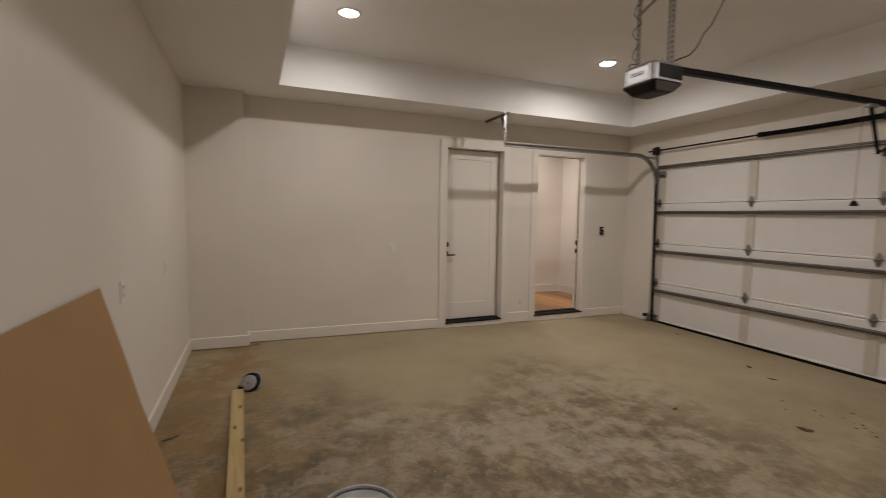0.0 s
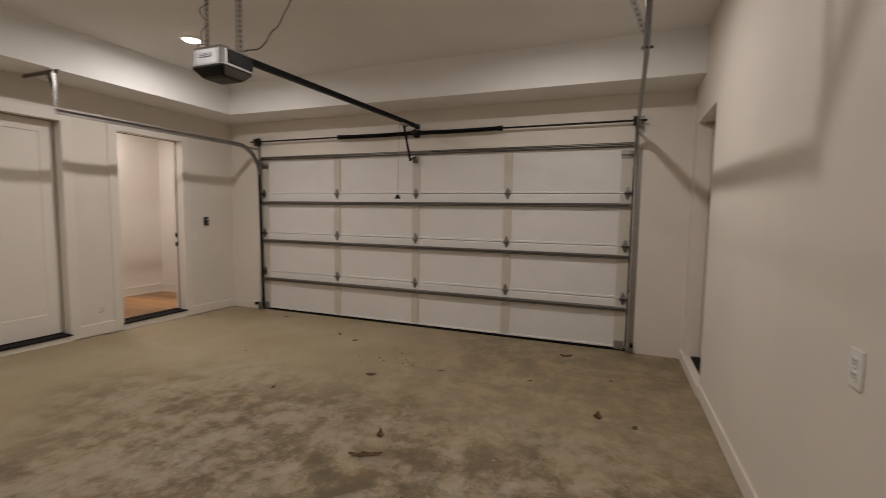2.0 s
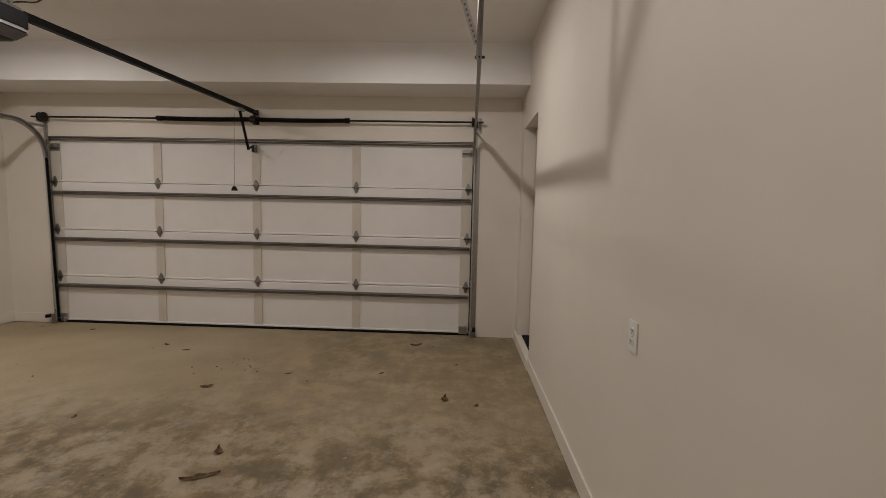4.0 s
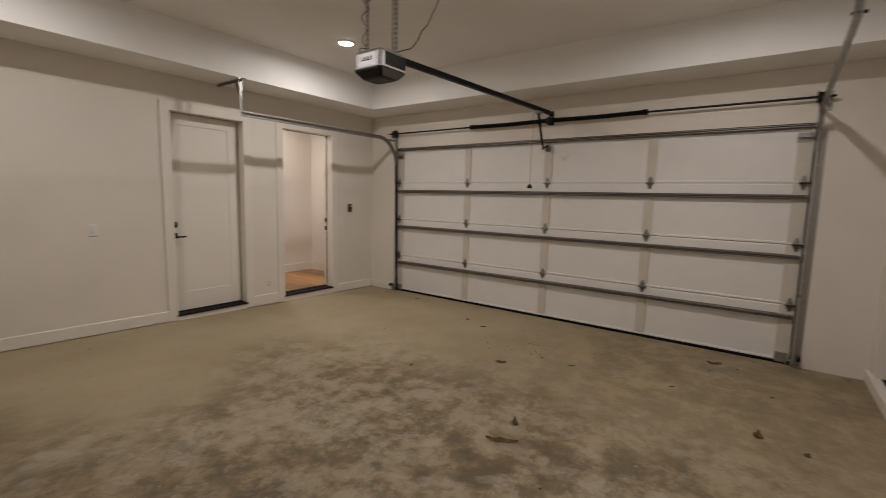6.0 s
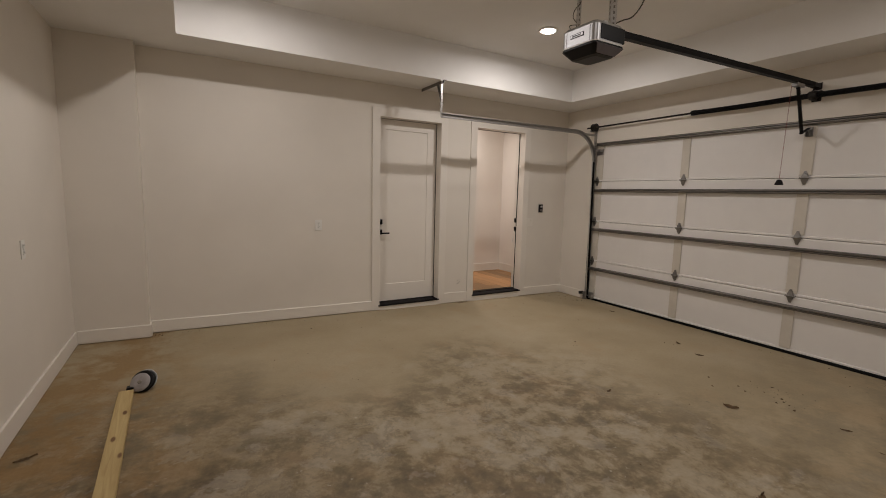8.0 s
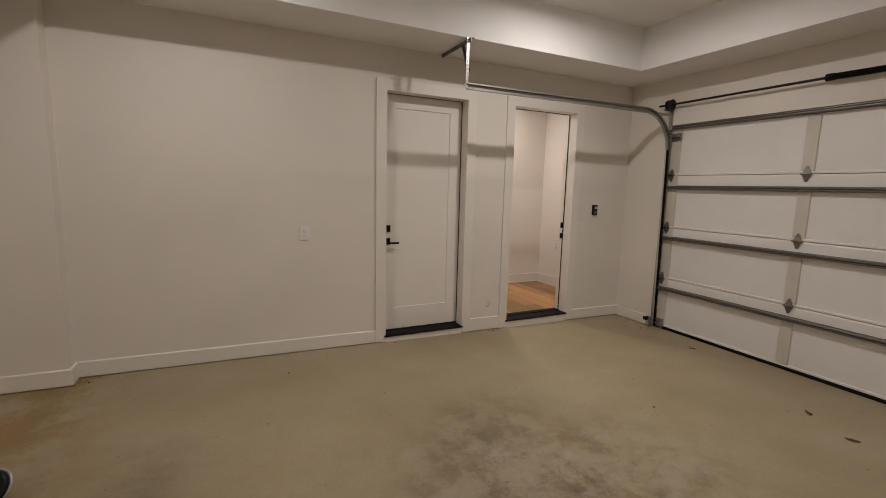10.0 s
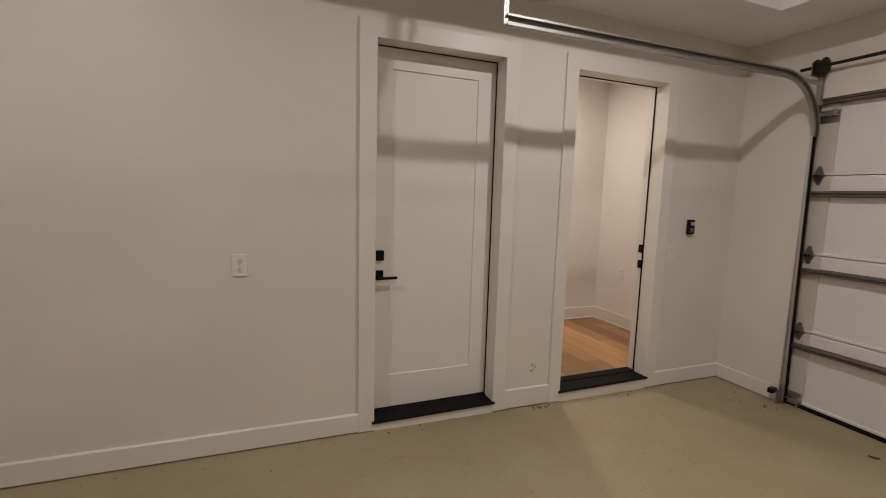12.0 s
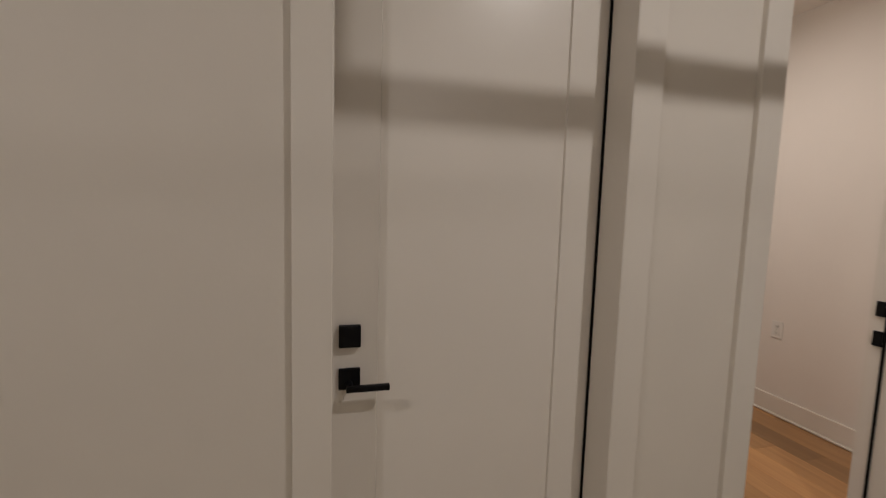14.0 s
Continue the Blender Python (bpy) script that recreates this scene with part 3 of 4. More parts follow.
for k, z in enumerate((0.468, 1.066, 1.652, 2.325)):
    part("strut", strut(z), M_STRUT, sections[k], "galvanised steel strut")
part("bottom_seal", local(prism([(GX - 0.024, 0.0105), (GX + 0.045, 0.0105), (GX + 0.045, -0.012), (GX + 0.02, -0.0165), (GX - 0.020, -0.0165), (GX - 0.03, -0.004)], "y", DY0, DY1)), M_RUBBER, sections[0], "black rubber bottom seal")


def hinge_mesh(y, z):
    """Two pointed leaves round a raised knuckle."""
    bm = bmesh.new()
    x = GX - 0.0150
    for s in (1, -1):
        pts = [(-0.033, 0.005), (0.033, 0.005), (0.026, 0.026), (0.010, 0.070), (-0.010, 0.070), (-0.026, 0.026)]
        lo = [bm.verts.new((x, y + u, z + s * v)) for u, v in pts]
        hi = [bm.verts.new((x - (0.016 if v < 0.02 else 0.012 if v < 0.05 else 0.003), y + u * 0.92, z + s * v)) for u, v in pts]
        bm.faces.new(lo), bm.faces.new(hi)
        for i in range(6):
            j = (i + 1) % 6
            bm.faces.new((lo[i], lo[j], hi[j], hi[i]))
    rod((x - 0.014, y - 0.042, z), (x - 0.014, y + 0.042, z), 0.009, 10, bm)
    for s in (1, -1):
        rod((x - 0.001, y, z + s * 0.048), (x - 0.013, y, z + s * 0.048), 0.006, 6, bm)
    return local(bm)


for k in (1, 2, 3):
    for ys in STILES:
        part("hinge", hinge_mesh(ys, JOINTS[k]), M_HINGE, sections[k], "galvanised steel hinge")
    for ys, s in ((DY1 - 0.045, 1), (DY0 + 0.045, -1)):
        part("roller_hinge", hinge_mesh(ys, JOINTS[k]), M_HINGE, sections[k], "galvanised end hinge")
        part("roller", local(turned([(0.0225, 0), (0.0225, 0.012)], 16, rod((GX - 0.05, ys - s * 0.03, JOINTS[k]), (GX - 0.05, ys + s * 0.055, JOINTS[k]), 0.006, 8),
                                    Matrix.Translation((GX - 0.05, ys + s * 0.045, JOINTS[k])) @ Matrix.Rotation(radians(90), 4, "X"))), M_DARKMETAL, sections[k])
# top roller carriers, bottom brackets and the opener's bracket
for ys, s in ((DY1 - 0.07, 1), (DY0 + 0.07, -1)):
    bm = box(GX - 0.075, ys - 0.06, 2.215, GX - 0.0145, ys + 0.06, 2.222)
    add_box(bm, GX - 0.020, ys - 0.06, 2.17, GX - 0.0145, ys + 0.06, 2.26)
    add_box(bm, GX - 0.075, ys - 0.045, 2.222, GX - 0.03, ys - 0.039, 2.262)
    rod((GX - 0.085, ys - 0.10, 2.245), (GX - 0.085, ys + s * 0.09, 2.245), 0.006, 8, bm)
    part("top_bracket", local(bm), M_GALV, sections[3], "galvanised top roller bracket")
    bm = box(GX - 0.028, ys - 0.05, 0.0, GX - 0.0146, ys + 0.05, 0.10, 0.002)
    add_box(bm, GX - 0.075, ys - 0.05, 0.0, GX - 0.028, ys - 0.044, 0.07)
    rod((GX - 0.055, ys - 0.05, 0.045), (GX - 0.055, ys + s * 0.09, 0.045), 0.006, 8, bm)
    part("bottom_bracket", local(bm), M_GALV, sections[0], "galvanised bottom bracket")
bm = box(GX - 0.03, 2.812, 2.19, GX - 0.0138, 2.860, 2.28, 0.002)
add_box(bm, GX - 0.075, 2.815, 2.19, GX - 0.03, 2.82, 2.25)
add_box(bm, GX - 0.075, 2.852, 2.19, GX - 0.03, 2.857, 2.25)
part("operator_bracket", local(bm), M_HINGE, sections[3])


# ---- tracks ----
def c_sweep(path, side, w=0.056, d=0.026, t=0.004, lip=0.012):
    """A C-shaped track swept along a path in the x-z plane; its mouth looks to the door's middle."""
    bm = bmesh.new()
    prof = [(0, -w / 2), (d, -w / 2), (d, -w / 2 + lip), (d - t, -w / 2 + lip), (d - t, -w / 2 + t), (t, -w / 2 + t), (t, w / 2 - t), (d - t, w / 2 - t), (d - t, w / 2 - lip), (d, w / 2 - lip), (d, w / 2), (0, w / 2)]
    rings = []
    for i, (x, y, z) in enumerate(path):
        a, b = path[max(i - 1, 0)], path[min(i + 1, len(path) - 1)]
        tx, tz = b[0] - a[0], b[2] - a[2]
        n = math.hypot(tx, tz)
        nx, nz = -tz / n, tx / n
        rings.append([bm.verts.new((x + nx * v, y - side * u, z + nz * v)) for u, v in prof])
    k = len(prof)
    for lo, hi in zip(rings, rings[1:]):
        for i in range(k):
            bm.faces.new((lo[i], lo[(i + 1) % k], hi[(i + 1) % k], hi[i]))
    bm.faces.new(rings[0]), bm.faces.new(rings[-1])
    return bm


def angle_bar(a, b, w=0.032, t=0.003, turn=0.0):
    """A slotted angle iron from a to b, with dark slots along one flange."""
    a, b = Vector(a), Vector(b)
    length = (b - a).length
    bm = bmesh.new()
    add_box(bm, 0, 0, 0, w, t, length)
    add_box(bm, 0, t, 0, t, w, length)
    m = Matrix.Translation(a) @ (b - a).to_track_quat("Z", "Y").to_matrix().to_4x4() @ Matrix.Rotation(turn, 4, "Z")
    bmesh.ops.transform(bm, matrix=m, verts=bm.verts)
    return bm


def slots(owner, a, b, w=0.032, turn=0.0, step=0.032, base=(0, 0, 0)):
    """Punched slots of a perforated angle, as small dark recess plates on both flanges."""
    a, b = Vector(a), Vector(b)
    length = (b - a).length
    m = Matrix.Translation(a) @ (b - a).to_track_quat("Z", "Y").to_matrix().to_4x4() @ Matrix.Rotation(turn, 4, "Z")
    bm = bmesh.new()
    z = step * 0.5
    while z < length - step * 0.5:
        add_box(bm, w * 0.36, -0.0006, z - step * 0.25, w * 0.66, 0.0036, z + step * 0.25)
        add_box(bm, -0.0006, w * 0.36, z - step * 0.25, 0.0036, w * 0.66, z + step * 0.25)
        z += step
    bmesh.ops.transform(bm, matrix=Matrix.Translation(base) @ m, verts=bm.verts)
    part("slot", bm, M_STRUT, owner, "row of punched slots")


def track_set(y, side, x_end, label, y_end):
    t = thing("garage_door_track", label, "door track", "garage door tracks")
    xv, r, zt = 5.968, 0.40, 2.475
    # the upright leans away from the door towards its top
    lean = 0.046
    upright = [(xv + lean * (1 - z / (zt - r)), y, z) for z in (0.005, 0.7, 1.4, zt - r)]
    path = [(xv, y, zt - r + 0.0005)] + [(xv - r + r * math.cos(a), y, zt - r + r * math.sin(a)) for a in [radians(6 * k) for k in range(1, 16)]]
    path += [(x, y + (y_end - y) * (xv - r - x) / (xv - r - x_end), zt - 0.004 * (xv - r - x)) for x in (5.0, 4.2, x_end)]
    part("rail", c_sweep(path, side), M_GALV, t, "galvanised C-shaped rail", False)
    part("upright_rail", c_sweep(upright, side, 0.056, 0.016, 0.003, 0.004), M_ZINC, t, "galvanised upright rail", False)
    # solid black filler stands in for the shade and grease inside the channel
    g0, g1 = sorted((y - side * 0.0035, y - side * 0.013))
    low, high = xv + lean, xv
    part("mouth_fill", prism([(low - 0.0245, 0.006), (low + 0.0245, 0.006), (high + 0.0245, zt - r - 0.002), (high - 0.0245, zt - r - 0.002)], "y", g0, g1), M_RUBBER, t, "black filler for the shaded, greasy inside of the upright rail")
    # continuous wall angle beside the upright, and jamb brackets
    y0, y1 = sorted((y + side * 0.0045, y + side * (0.058 if side < 0 else 0.029)))
    bm = box(XE - 0.006, y0, floor_z(XE) + 0.004, XE - 0.0015, y1, 2.28)
    y0, y1 = sorted((y + side * 0.0005, y + side * 0.0042))
    add_box(bm, xv + 0.012, y0, floor_z(XE) + 0.004, XE - 0.0015, y1, 2.28)
    part("wall_angle", bm, M_GALV, t, "galvanised wall angle")
    for z in (0.30, 0.85, 1.40, 1.95):
        part("lag_bolt", rod((XE - 0.006, y + side * 0.014, z), (XE - 0.014, y + side * 0.014, z), 0.007, 6), M_ZINC, t)
        part("track_bolt", rod((xv + 0.022, y + side * 0.0003, z + 0.04), (xv + 0.022, y + side * 0.012, z + 0.04), 0.009, 6), M_HINGE, t)
    part("end_plate", box(XE - 0.006, y - 0.022, 2.30, XE - 0.001, y + 0.028, 2.585), M_GALV, t, "galvanised bearing plate")
    part("flag_bracket", box(xv + 0.028, y - 0.003 + side * 0.0085, 1.75, XE - 0.0005, y + 0.003 + side * 0.004, 2.33), M_GALV, t)
    bm = box(xv - 0.25, y + side * 0.002 - 0.002, zt - 0.035, XE - 0.001, y + side * 0.002 + 0.002, zt - 0.002)
    part("top_brace", bm, M_GALV, t, "slotted steel brace")
    for z in (0.09, 0.55, 1.15):
        j0, j1 = sorted((y + side * 0.0046, y + side * 0.0086))
        bm = box(xv + 0.002, j0, z - 0.03, XE - 0.0065, j1, z + 0.03)
        rod((xv + 0.02, y + side * 0.0086, z), (xv + 0.02, y + side * 0.017, z), 0.009, 6, bm)
        part("jamb_bracket", bm, M_GALV, t)
    return t


TL, TR = 5.452, 0.145
t_left = track_set(TL, 1, 3.35, "galvanised garage door track hung from the soffit above two doors", TL)
t_right = track_set(TR, -1, 3.40, "galvanised garage door track hung from the tray ceiling", TR + 0.042)
hz = 2.465
# hangers: a short drop under the soffit, a long one to the tray ceiling
ax, ay = 3.36, TL - 0.013
part("hanger_angle", angle_bar((ax, ay, hz - 0.02), (ax, ay, SOFFIT - 0.001), 0.026, 0.003, radians(-90)), M_ZINC, t_left, "slotted galvanised angle")
slots(t_left, (ax, ay, hz + 0.03), (ax, ay, SOFFIT - 0.01), 0.026, radians(-90))
part("ceiling_angle", angle_bar((ax, ay - 0.03, SOFFIT - 0.001), (ax, 5.985, SOFFIT - 0.001), 0.036, 0.003, radians(180)), M_STRUT, t_left, "dark steel ceiling angle")
part("brace_strap", angle_bar((ax + 0.01, ay + 0.012, hz + 0.12), (ax + 0.01, ay + 0.13, SOFFIT - 0.03), 0.022), M_STRUT, t_left)
bx, by = 3.41, TR + 0.054
part("hanger_angle", angle_bar((bx, by, hz - 0.02), (bx + 0.005, by - 0.01, CEIL - 0.001), 0.026, 0.003, radians(90)), M_GALV, t_right, "slotted galvanised angle")
part("brace_angle", angle_bar((bx - 0.004, by + 0.004, hz + 0.08), (bx - 0.02, by + 0.26, CEIL - 0.001), 0.034, 0.003, radians(180)), M_ZINC, t_right, "slotted galvanised brace")
slots(t_right, (bx - 0.004, by + 0.004, hz + 0.08), (bx - 0.02, by + 0.26, CEIL - 0.001), 0.034, radians(180))
part("end_bolt", rod((bx, by - 0.03, hz), (bx, by + 0.03, hz), 0.008, 8), M_DARKMETAL, t_right)

# ---- torsion spring shaft ----
SX, SZ = 5.925, 2.562
shaft = thing("torsion_spring_shaft", "torsion shaft with two black springs above the garage door", "spring shaft", "", (SX, 2.8, SZ))


def near(bm):
    return local(bm, (SX, 2.8, SZ))


part("shaft", near(rod((SX, 0.06, SZ), (SX, 5.56, SZ), 0.0112, 14)), M_DARKMETAL, shaft, "thin steel shaft")


def coil(y0, y1, r=0.027, sag=0.006):
    """Close-wound spring: a ribbed tube."""
    bm = bmesh.new()
    n = int(abs(y1 - y0) / 0.009)
    rings = []
    for i in range(n * 2 + 1):
        f = i / (n * 2)
        y = y0 + (y1 - y0) * f
        rr = r if i % 2 else r * 0.86
        zz = SZ - sag * math.sin(math.pi * f)
        rings.append([bm.verts.new((SX + rr * math.cos(2 * math.pi * k / 14), y, zz + rr * math.sin(2 * math.pi * k / 14))) for k in range(14)])
    for lo, hi in zip(rings, rings[1:]):
        for k in range(14):
            bm.faces.new((lo[k], lo[(k + 1) % 14], hi[(k + 1) % 14], hi[k]))
    bm.faces.new(rings[0]), bm.faces.new(rings[-1])
    return near(bm)


Y_MID = 2.80
for a, b in ((Y_MID + 0.03, 3.93), (Y_MID - 0.03, 1.69)):
    part("spring", coil(a, b), M_BLACK, shaft, "black close-wound torsion spring")
    s = 1 if b > a else -1
    part("winding_cone", near(rod((SX, b - s * 0.005, SZ), (SX, b + s * 0.05, SZ), 0.030, 14)), M_BLACK, shaft)
bm = box(SX - 0.035, Y_MID - 0.006, SZ - 0.05, XE - 0.001, Y_MID + 0.006, SZ + 0.04, 0.002)
add_box(bm, XE - 0.006, Y_MID - 0.04, SZ - 0.05, XE - 0.001, Y_MID + 0.04, SZ + 0.05)
rod((SX, Y_MID - 0.03, SZ), (SX, Y_MID + 0.03, SZ), 0.040, 16, bm)
part("centre_bracket", near(bm), M_DARKMETAL, shaft, "dark steel centre bearing bracket")
for y, s in ((5.425, 1), (0.165, -1)):
    part("cable_drum", near(turned([(0.03, -0.03), (0.052, -0.028), (0.052, -0.022), (0.042, -0.018), (0.046, 0.018), (0.056, 0.022), (0.056, 0.03), (0.03, 0.032)], 24, None,
                                   Matrix.Translation((SX, y, SZ)) @ Matrix.Rotation(radians(90 * s), 4, "X"))), M_DARKMETAL, shaft, "dark cast cable drum")
    part("lift_cable", near(rod((SX + 0.04, y, SZ - 0.02), (GX - 0.045, y + s * 0.02, 0.05), 0.0018, 6)), M_DARKMETAL, shaft)
    bm = box(SX - 0.03, y + s * 0.045 - 0.002, SZ - 0.06, XE - 0.001, y + s * 0.045 + 0.002, SZ + 0.035)
    add_box(bm, XE - 0.005, y + s * 0.045 - 0.04, SZ - 0.12, XE - 0.001, y + s * 0.045 + 0.002, SZ + 0.06)
    part("end_plate", near(bm), M_GALV, shaft)

# ---- garage door opener ----
OX0, OX1, OY0, OY1 = 2.862, 3.125, 2.742, 3.022
OZ0, OZM, OZ1 = 2.415, 2.485, 2.606
opener = thing("garage_door_opener", "silver and black garage door opener hung on slotted angles", "garage opener", "", (3.0, 2.88, OZ0))


def near_op(bm):
    return local(bm, (3.0, 2.88, OZ0))


def rounded_rect(x0, y0, x1, y1, r, n=5):
    pts = []
    for cx, cy, a0 in ((x1 - r, y1 - r, 0), (x0 + r, y1 - r, 90), (x0 + r, y0 + r, 180), (x1 - r, y0 + r, 270)):
        pts += [(cx + r * math.cos(radians(a0 + 90 * k / n)), cy + r * math.sin(radians(a0 + 90 * k / n))) for k in range(n + 1)]
    return pts


def loft(levels):
    bm = bmesh.new()
    rings = [[bm.verts.new((x, y, z)) for x, y in pts] for pts, z in levels]
    for lo, hi in zip(rings, rings[1:]):
        for i in range(len(lo)):
            j = (i + 1) % len(lo)
            bm.faces.new((lo[i], lo[j], hi[j], hi[i]))
    bm.faces.new(rings[0]), bm.faces.new(rings[-1])
    return bm


body = loft([(rounded_rect(OX0, OY0, OX1, OY1, 0.03), OZM), (rounded_rect(OX0, OY0, OX1, OY1, 0.03), OZ1 - 0.02), (rounded_rect(OX0 + 0.012, OY0 + 0.012, OX1 - 0.012, OY1 - 0.012, 0.03), OZ1)])
part("housing", near_op(body), M_SILVER, opener, "silver plastic housing")
lens = loft([(rounded_rect(OX0 + 0.07, OY0 + 0.06, OX1 - 0.07, OY1 - 0.06, 0.025), OZ0), (rounded_rect(OX0 + 0.045, OY0 + 0.035, OX1 - 0.045, OY1 - 0.035, 0.03), OZ0 + 0.006),
             (rounded_rect(OX0 - 0.003, OY0 - 0.003, OX1 + 0.003, OY1 + 0.003, 0.032), OZM - 0.016), (rounded_rect(OX0 - 0.003, OY0 - 0.003, OX1 + 0.003, OY1 + 0.003, 0.032), OZM - 0.004)])
part("lower_cover", near_op(lens), M_BLACKPLASTIC, opener, "black faceted lower cover")
lens_face = bmesh.new()
corners = [(OX0 + 0.012, OY0 - 0.006, OZM - 0.017), (OX1 - 0.012, OY0 - 0.006, OZM - 0.017), (OX1 - 0.052, OY0 + 0.028, OZ0 + 0.008), (OX0 + 0.052, OY0 + 0.028, OZ0 + 0.008)]
rings = [[lens_face.verts.new((x, y + dy, z + dy)) for x, y, z in corners] for dy in (0.0, 0.006)]
lens_face.faces.new(rings[0]), lens_face.faces.new(rings[1])
for i in range(4):
    j = (i + 1) % 4
    lens_face.faces.new((rings[0][i], rings[0][j], rings[1][j], rings[1][i]))
part("light_lens", near_op(lens_face), M_SMOKE, opener, "smoked light lens")
part("seam", near_op(loft([(rounded_rect(OX0 - 0.005, OY0 - 0.005, OX1 + 0.005, OY1 + 0.005, 0.033), OZM - 0.0035), (rounded_rect(OX0 - 0.005, OY0 - 0.005, OX1 + 0.005, OY1 + 0.005, 0.033), OZM + 0.004)])), M_PLASTIC, opener, "pale trim band")
part("side_panel", near_op(box(OX0 + 0.042, OY0 - 0.004, OZM + 0.012, OX1 - 0.003, OY0 + 0.02, OZ1 - 0.018, 0.006)), M_BLACKPLASTIC, opener, "black side panel")
part("side_panel", near_op(box(OX0 + 0.042, OY1 - 0.02, OZM + 0.012, OX1 - 0.003, OY1 + 0.004, OZ1 - 0.018, 0.006)), M_BLACKPLASTIC, opener, "black side panel")
badge = part("badge", near_op(box(OX0 - 0.003, 2.835, 2.533, OX0 + 0.004, 2.945, 2.557, 0.001)), M_BLACKPLASTIC, opener, "dark badge plate")
part("badge_bar", near_op(box(OX0 - 0.0045, 2.840, 2.537, OX0 - 0.002, 2.940, 2.553)), M_SILVER, badge)
part("badge_mark", near_op(box(OX0 - 0.0055, 2.852, 2.542, OX0 - 0.004, 2.928, 2.548)), M_BLACKPLASTIC, badge)
part("top_cap", near_op(box(OX0 + 0.03, OY0 + 0.05, OZ1 - 0.002, OX1 - 0.04, OY1 - 0.05, OZ1 + 0.010, 0.004)), M_BLACKPLASTIC, opener, "black top cap")
for y in (OY0 + 0.045, OY1 - 0.045):
    part("seam_line", near_op(box(OX0 - 0.0012, y - 0.002, OZM + 0.008, OX0 + 0.004, y + 0.002, OZ1 - 0.022)), M_SMOKE, opener)
part("top_bracket", near_op(box(OX0 + 0.10, OY0 + 0.03, OZ1 - 0.002, OX0 + 0.13, OY1 - 0.01, OZ1 + 0.018, 0.001)), M_GALV, opener, "slotted galvanised bracket")

RA, RB = Vector((3.10, 2.889, 2.617)), Vector((5.90, 2.800, 2.652))
rm = Matrix.Translation(RA) @ (RB - RA).to_track_quat("X", "Z").to_matrix().to_4x4()
rl = (RB - RA).length
bm = bmesh.new()
add_box(bm, 0, -0.017, 0.010, rl, 0.017, 0.028, 0.002)
add_box(bm, 0, -0.023, -0.018, rl, 0.023, 0.009, 0.003)
bmesh.ops.transform(bm, matrix=rm, verts=bm.verts)
part("drive_rail", near_op(bm), M_BLACK, opener, "black drive rail")
bm = box(5.87, 2.772, 2.635, 5.995, 2.776, 2.672)
add_box(bm, 5.87, 2.824, 2.635, 5.995, 2.828, 2.672)
add_box(bm, 5.992, 2.765, 2.62, 5.9995, 2.835, 2.685)
part("header_bracket", near_op(bm), M_DARKMETAL, opener)
TX = 5.625
tp = RA + (RB - RA) * ((TX - RA.x) / (RB.x - RA.x))
bm = box(TX - 0.07, tp.y - 0.026, tp.z - 0.052, TX + 0.07, tp.y + 0.026, tp.z - 0.019, 0.004)
part("trolley", near_op(bm), M_GALV, opener, "grey trolley carriage")
arm = [Vector((TX, tp.y, tp.z - 0.05)), Vector((5.853, 2.83, 2.208)), Vector((5.995, 2.836, 2.262))]
bm = bmesh.new()
for a, b in zip(arm, arm[1:]):
    d = (b - a)
    m = Matrix.Translation(a - d.normalized() * 0.012) @ d.to_track_quat("Z", "Y").to_matrix().to_4x4()
    v = add_box(bm, -0.015, -0.004, 0, 0.015, 0.004, d.length + 0.024)
    bmesh.ops.transform(bm, matrix=m, verts=v)
part("door_arm", near_op(bm), M_BLACK, opener, "bent black door arm")
cord_top = (5.50, tp.y, tp.z - 0.05)
part("release_cord", near_op(rod(cord_top, (5.478, 2.812, 1.745), 0.0022, 6)), M_RED, opener, "thin red release cord")
bm = prism([(-0.035, 0), (0.035, 0), (0.030, 0.022), (0.012, 0.05), (-0.012, 0.05), (-0.030, 0.022)], "x", -0.009, 0.009, 0.003)
bmesh.ops.translate(bm, verts=bm.verts, vec=(5.478, 2.812, 1.700))
part("release_handle", near_op(bm), M_BLACKPLASTIC, opener, "dark pull handle")
for x, y, w in ((2.955, 2.985, 0.022), (3.035, 2.785, 0.036)):
    a, b = (x, y, OZ1 - 0.004), (x + 0.005, y + 0.01, CEIL - 0.001)
    part("hanger_angle", near_op(angle_bar(a, b, w, 0.003, radians(180))), M_ZINC, opener, "slotted galvanised hanger angle")
    slots(opener, a, b, w, radians(180), 0.034, (-3.0, -2.88, -OZ0))
part("cross_brace", near_op(angle_bar((2.955, 2.985, 2.97), (3.035, 2.79, 3.12), 0.022, 0.003, radians(90))), M_GALV, opener)
cable = curve_points([(3.06, 2.80, OZ1 + 0.01), (3.12, 2.775, 2.65), (3.20, 2.76, 2.685), (3.27, 2.755, 2.76), (3.33, 2.76, 2.85), (3.40, 2.76, 2.92), (3.45, 2.75, 3.02), (3.51, 2.75, 3.12), (3.56, 2.75, 3.22), (3.58, 2.75, CEIL - 0.002)], 8)
part("power_cable", near_op(tube(cable, 0.0042)), M_CABLE, opener, "brown power cable", True)
wire = [Vector((2.90, 2.98, OZ1)), Vector((2.905, 3.0, 2.645))]
wire += [Vector((2.945 + 0.026 * math.cos(0.9 * k) * (1 - 0.3 * math.sin(2.3 * k)), 2.985 + 0.022 * math.sin(0.9 * k), 2.66 + 0.021 * k)) for k in range(30)]
wire = curve_points(wire + [Vector((2.957, 3.0, CEIL - 0.002))], 4)
part("control_wire", near_op(tube(wire, 0.0026, 6)), M_CABLE, opener, "thin dark wire wound round a hanger", True)


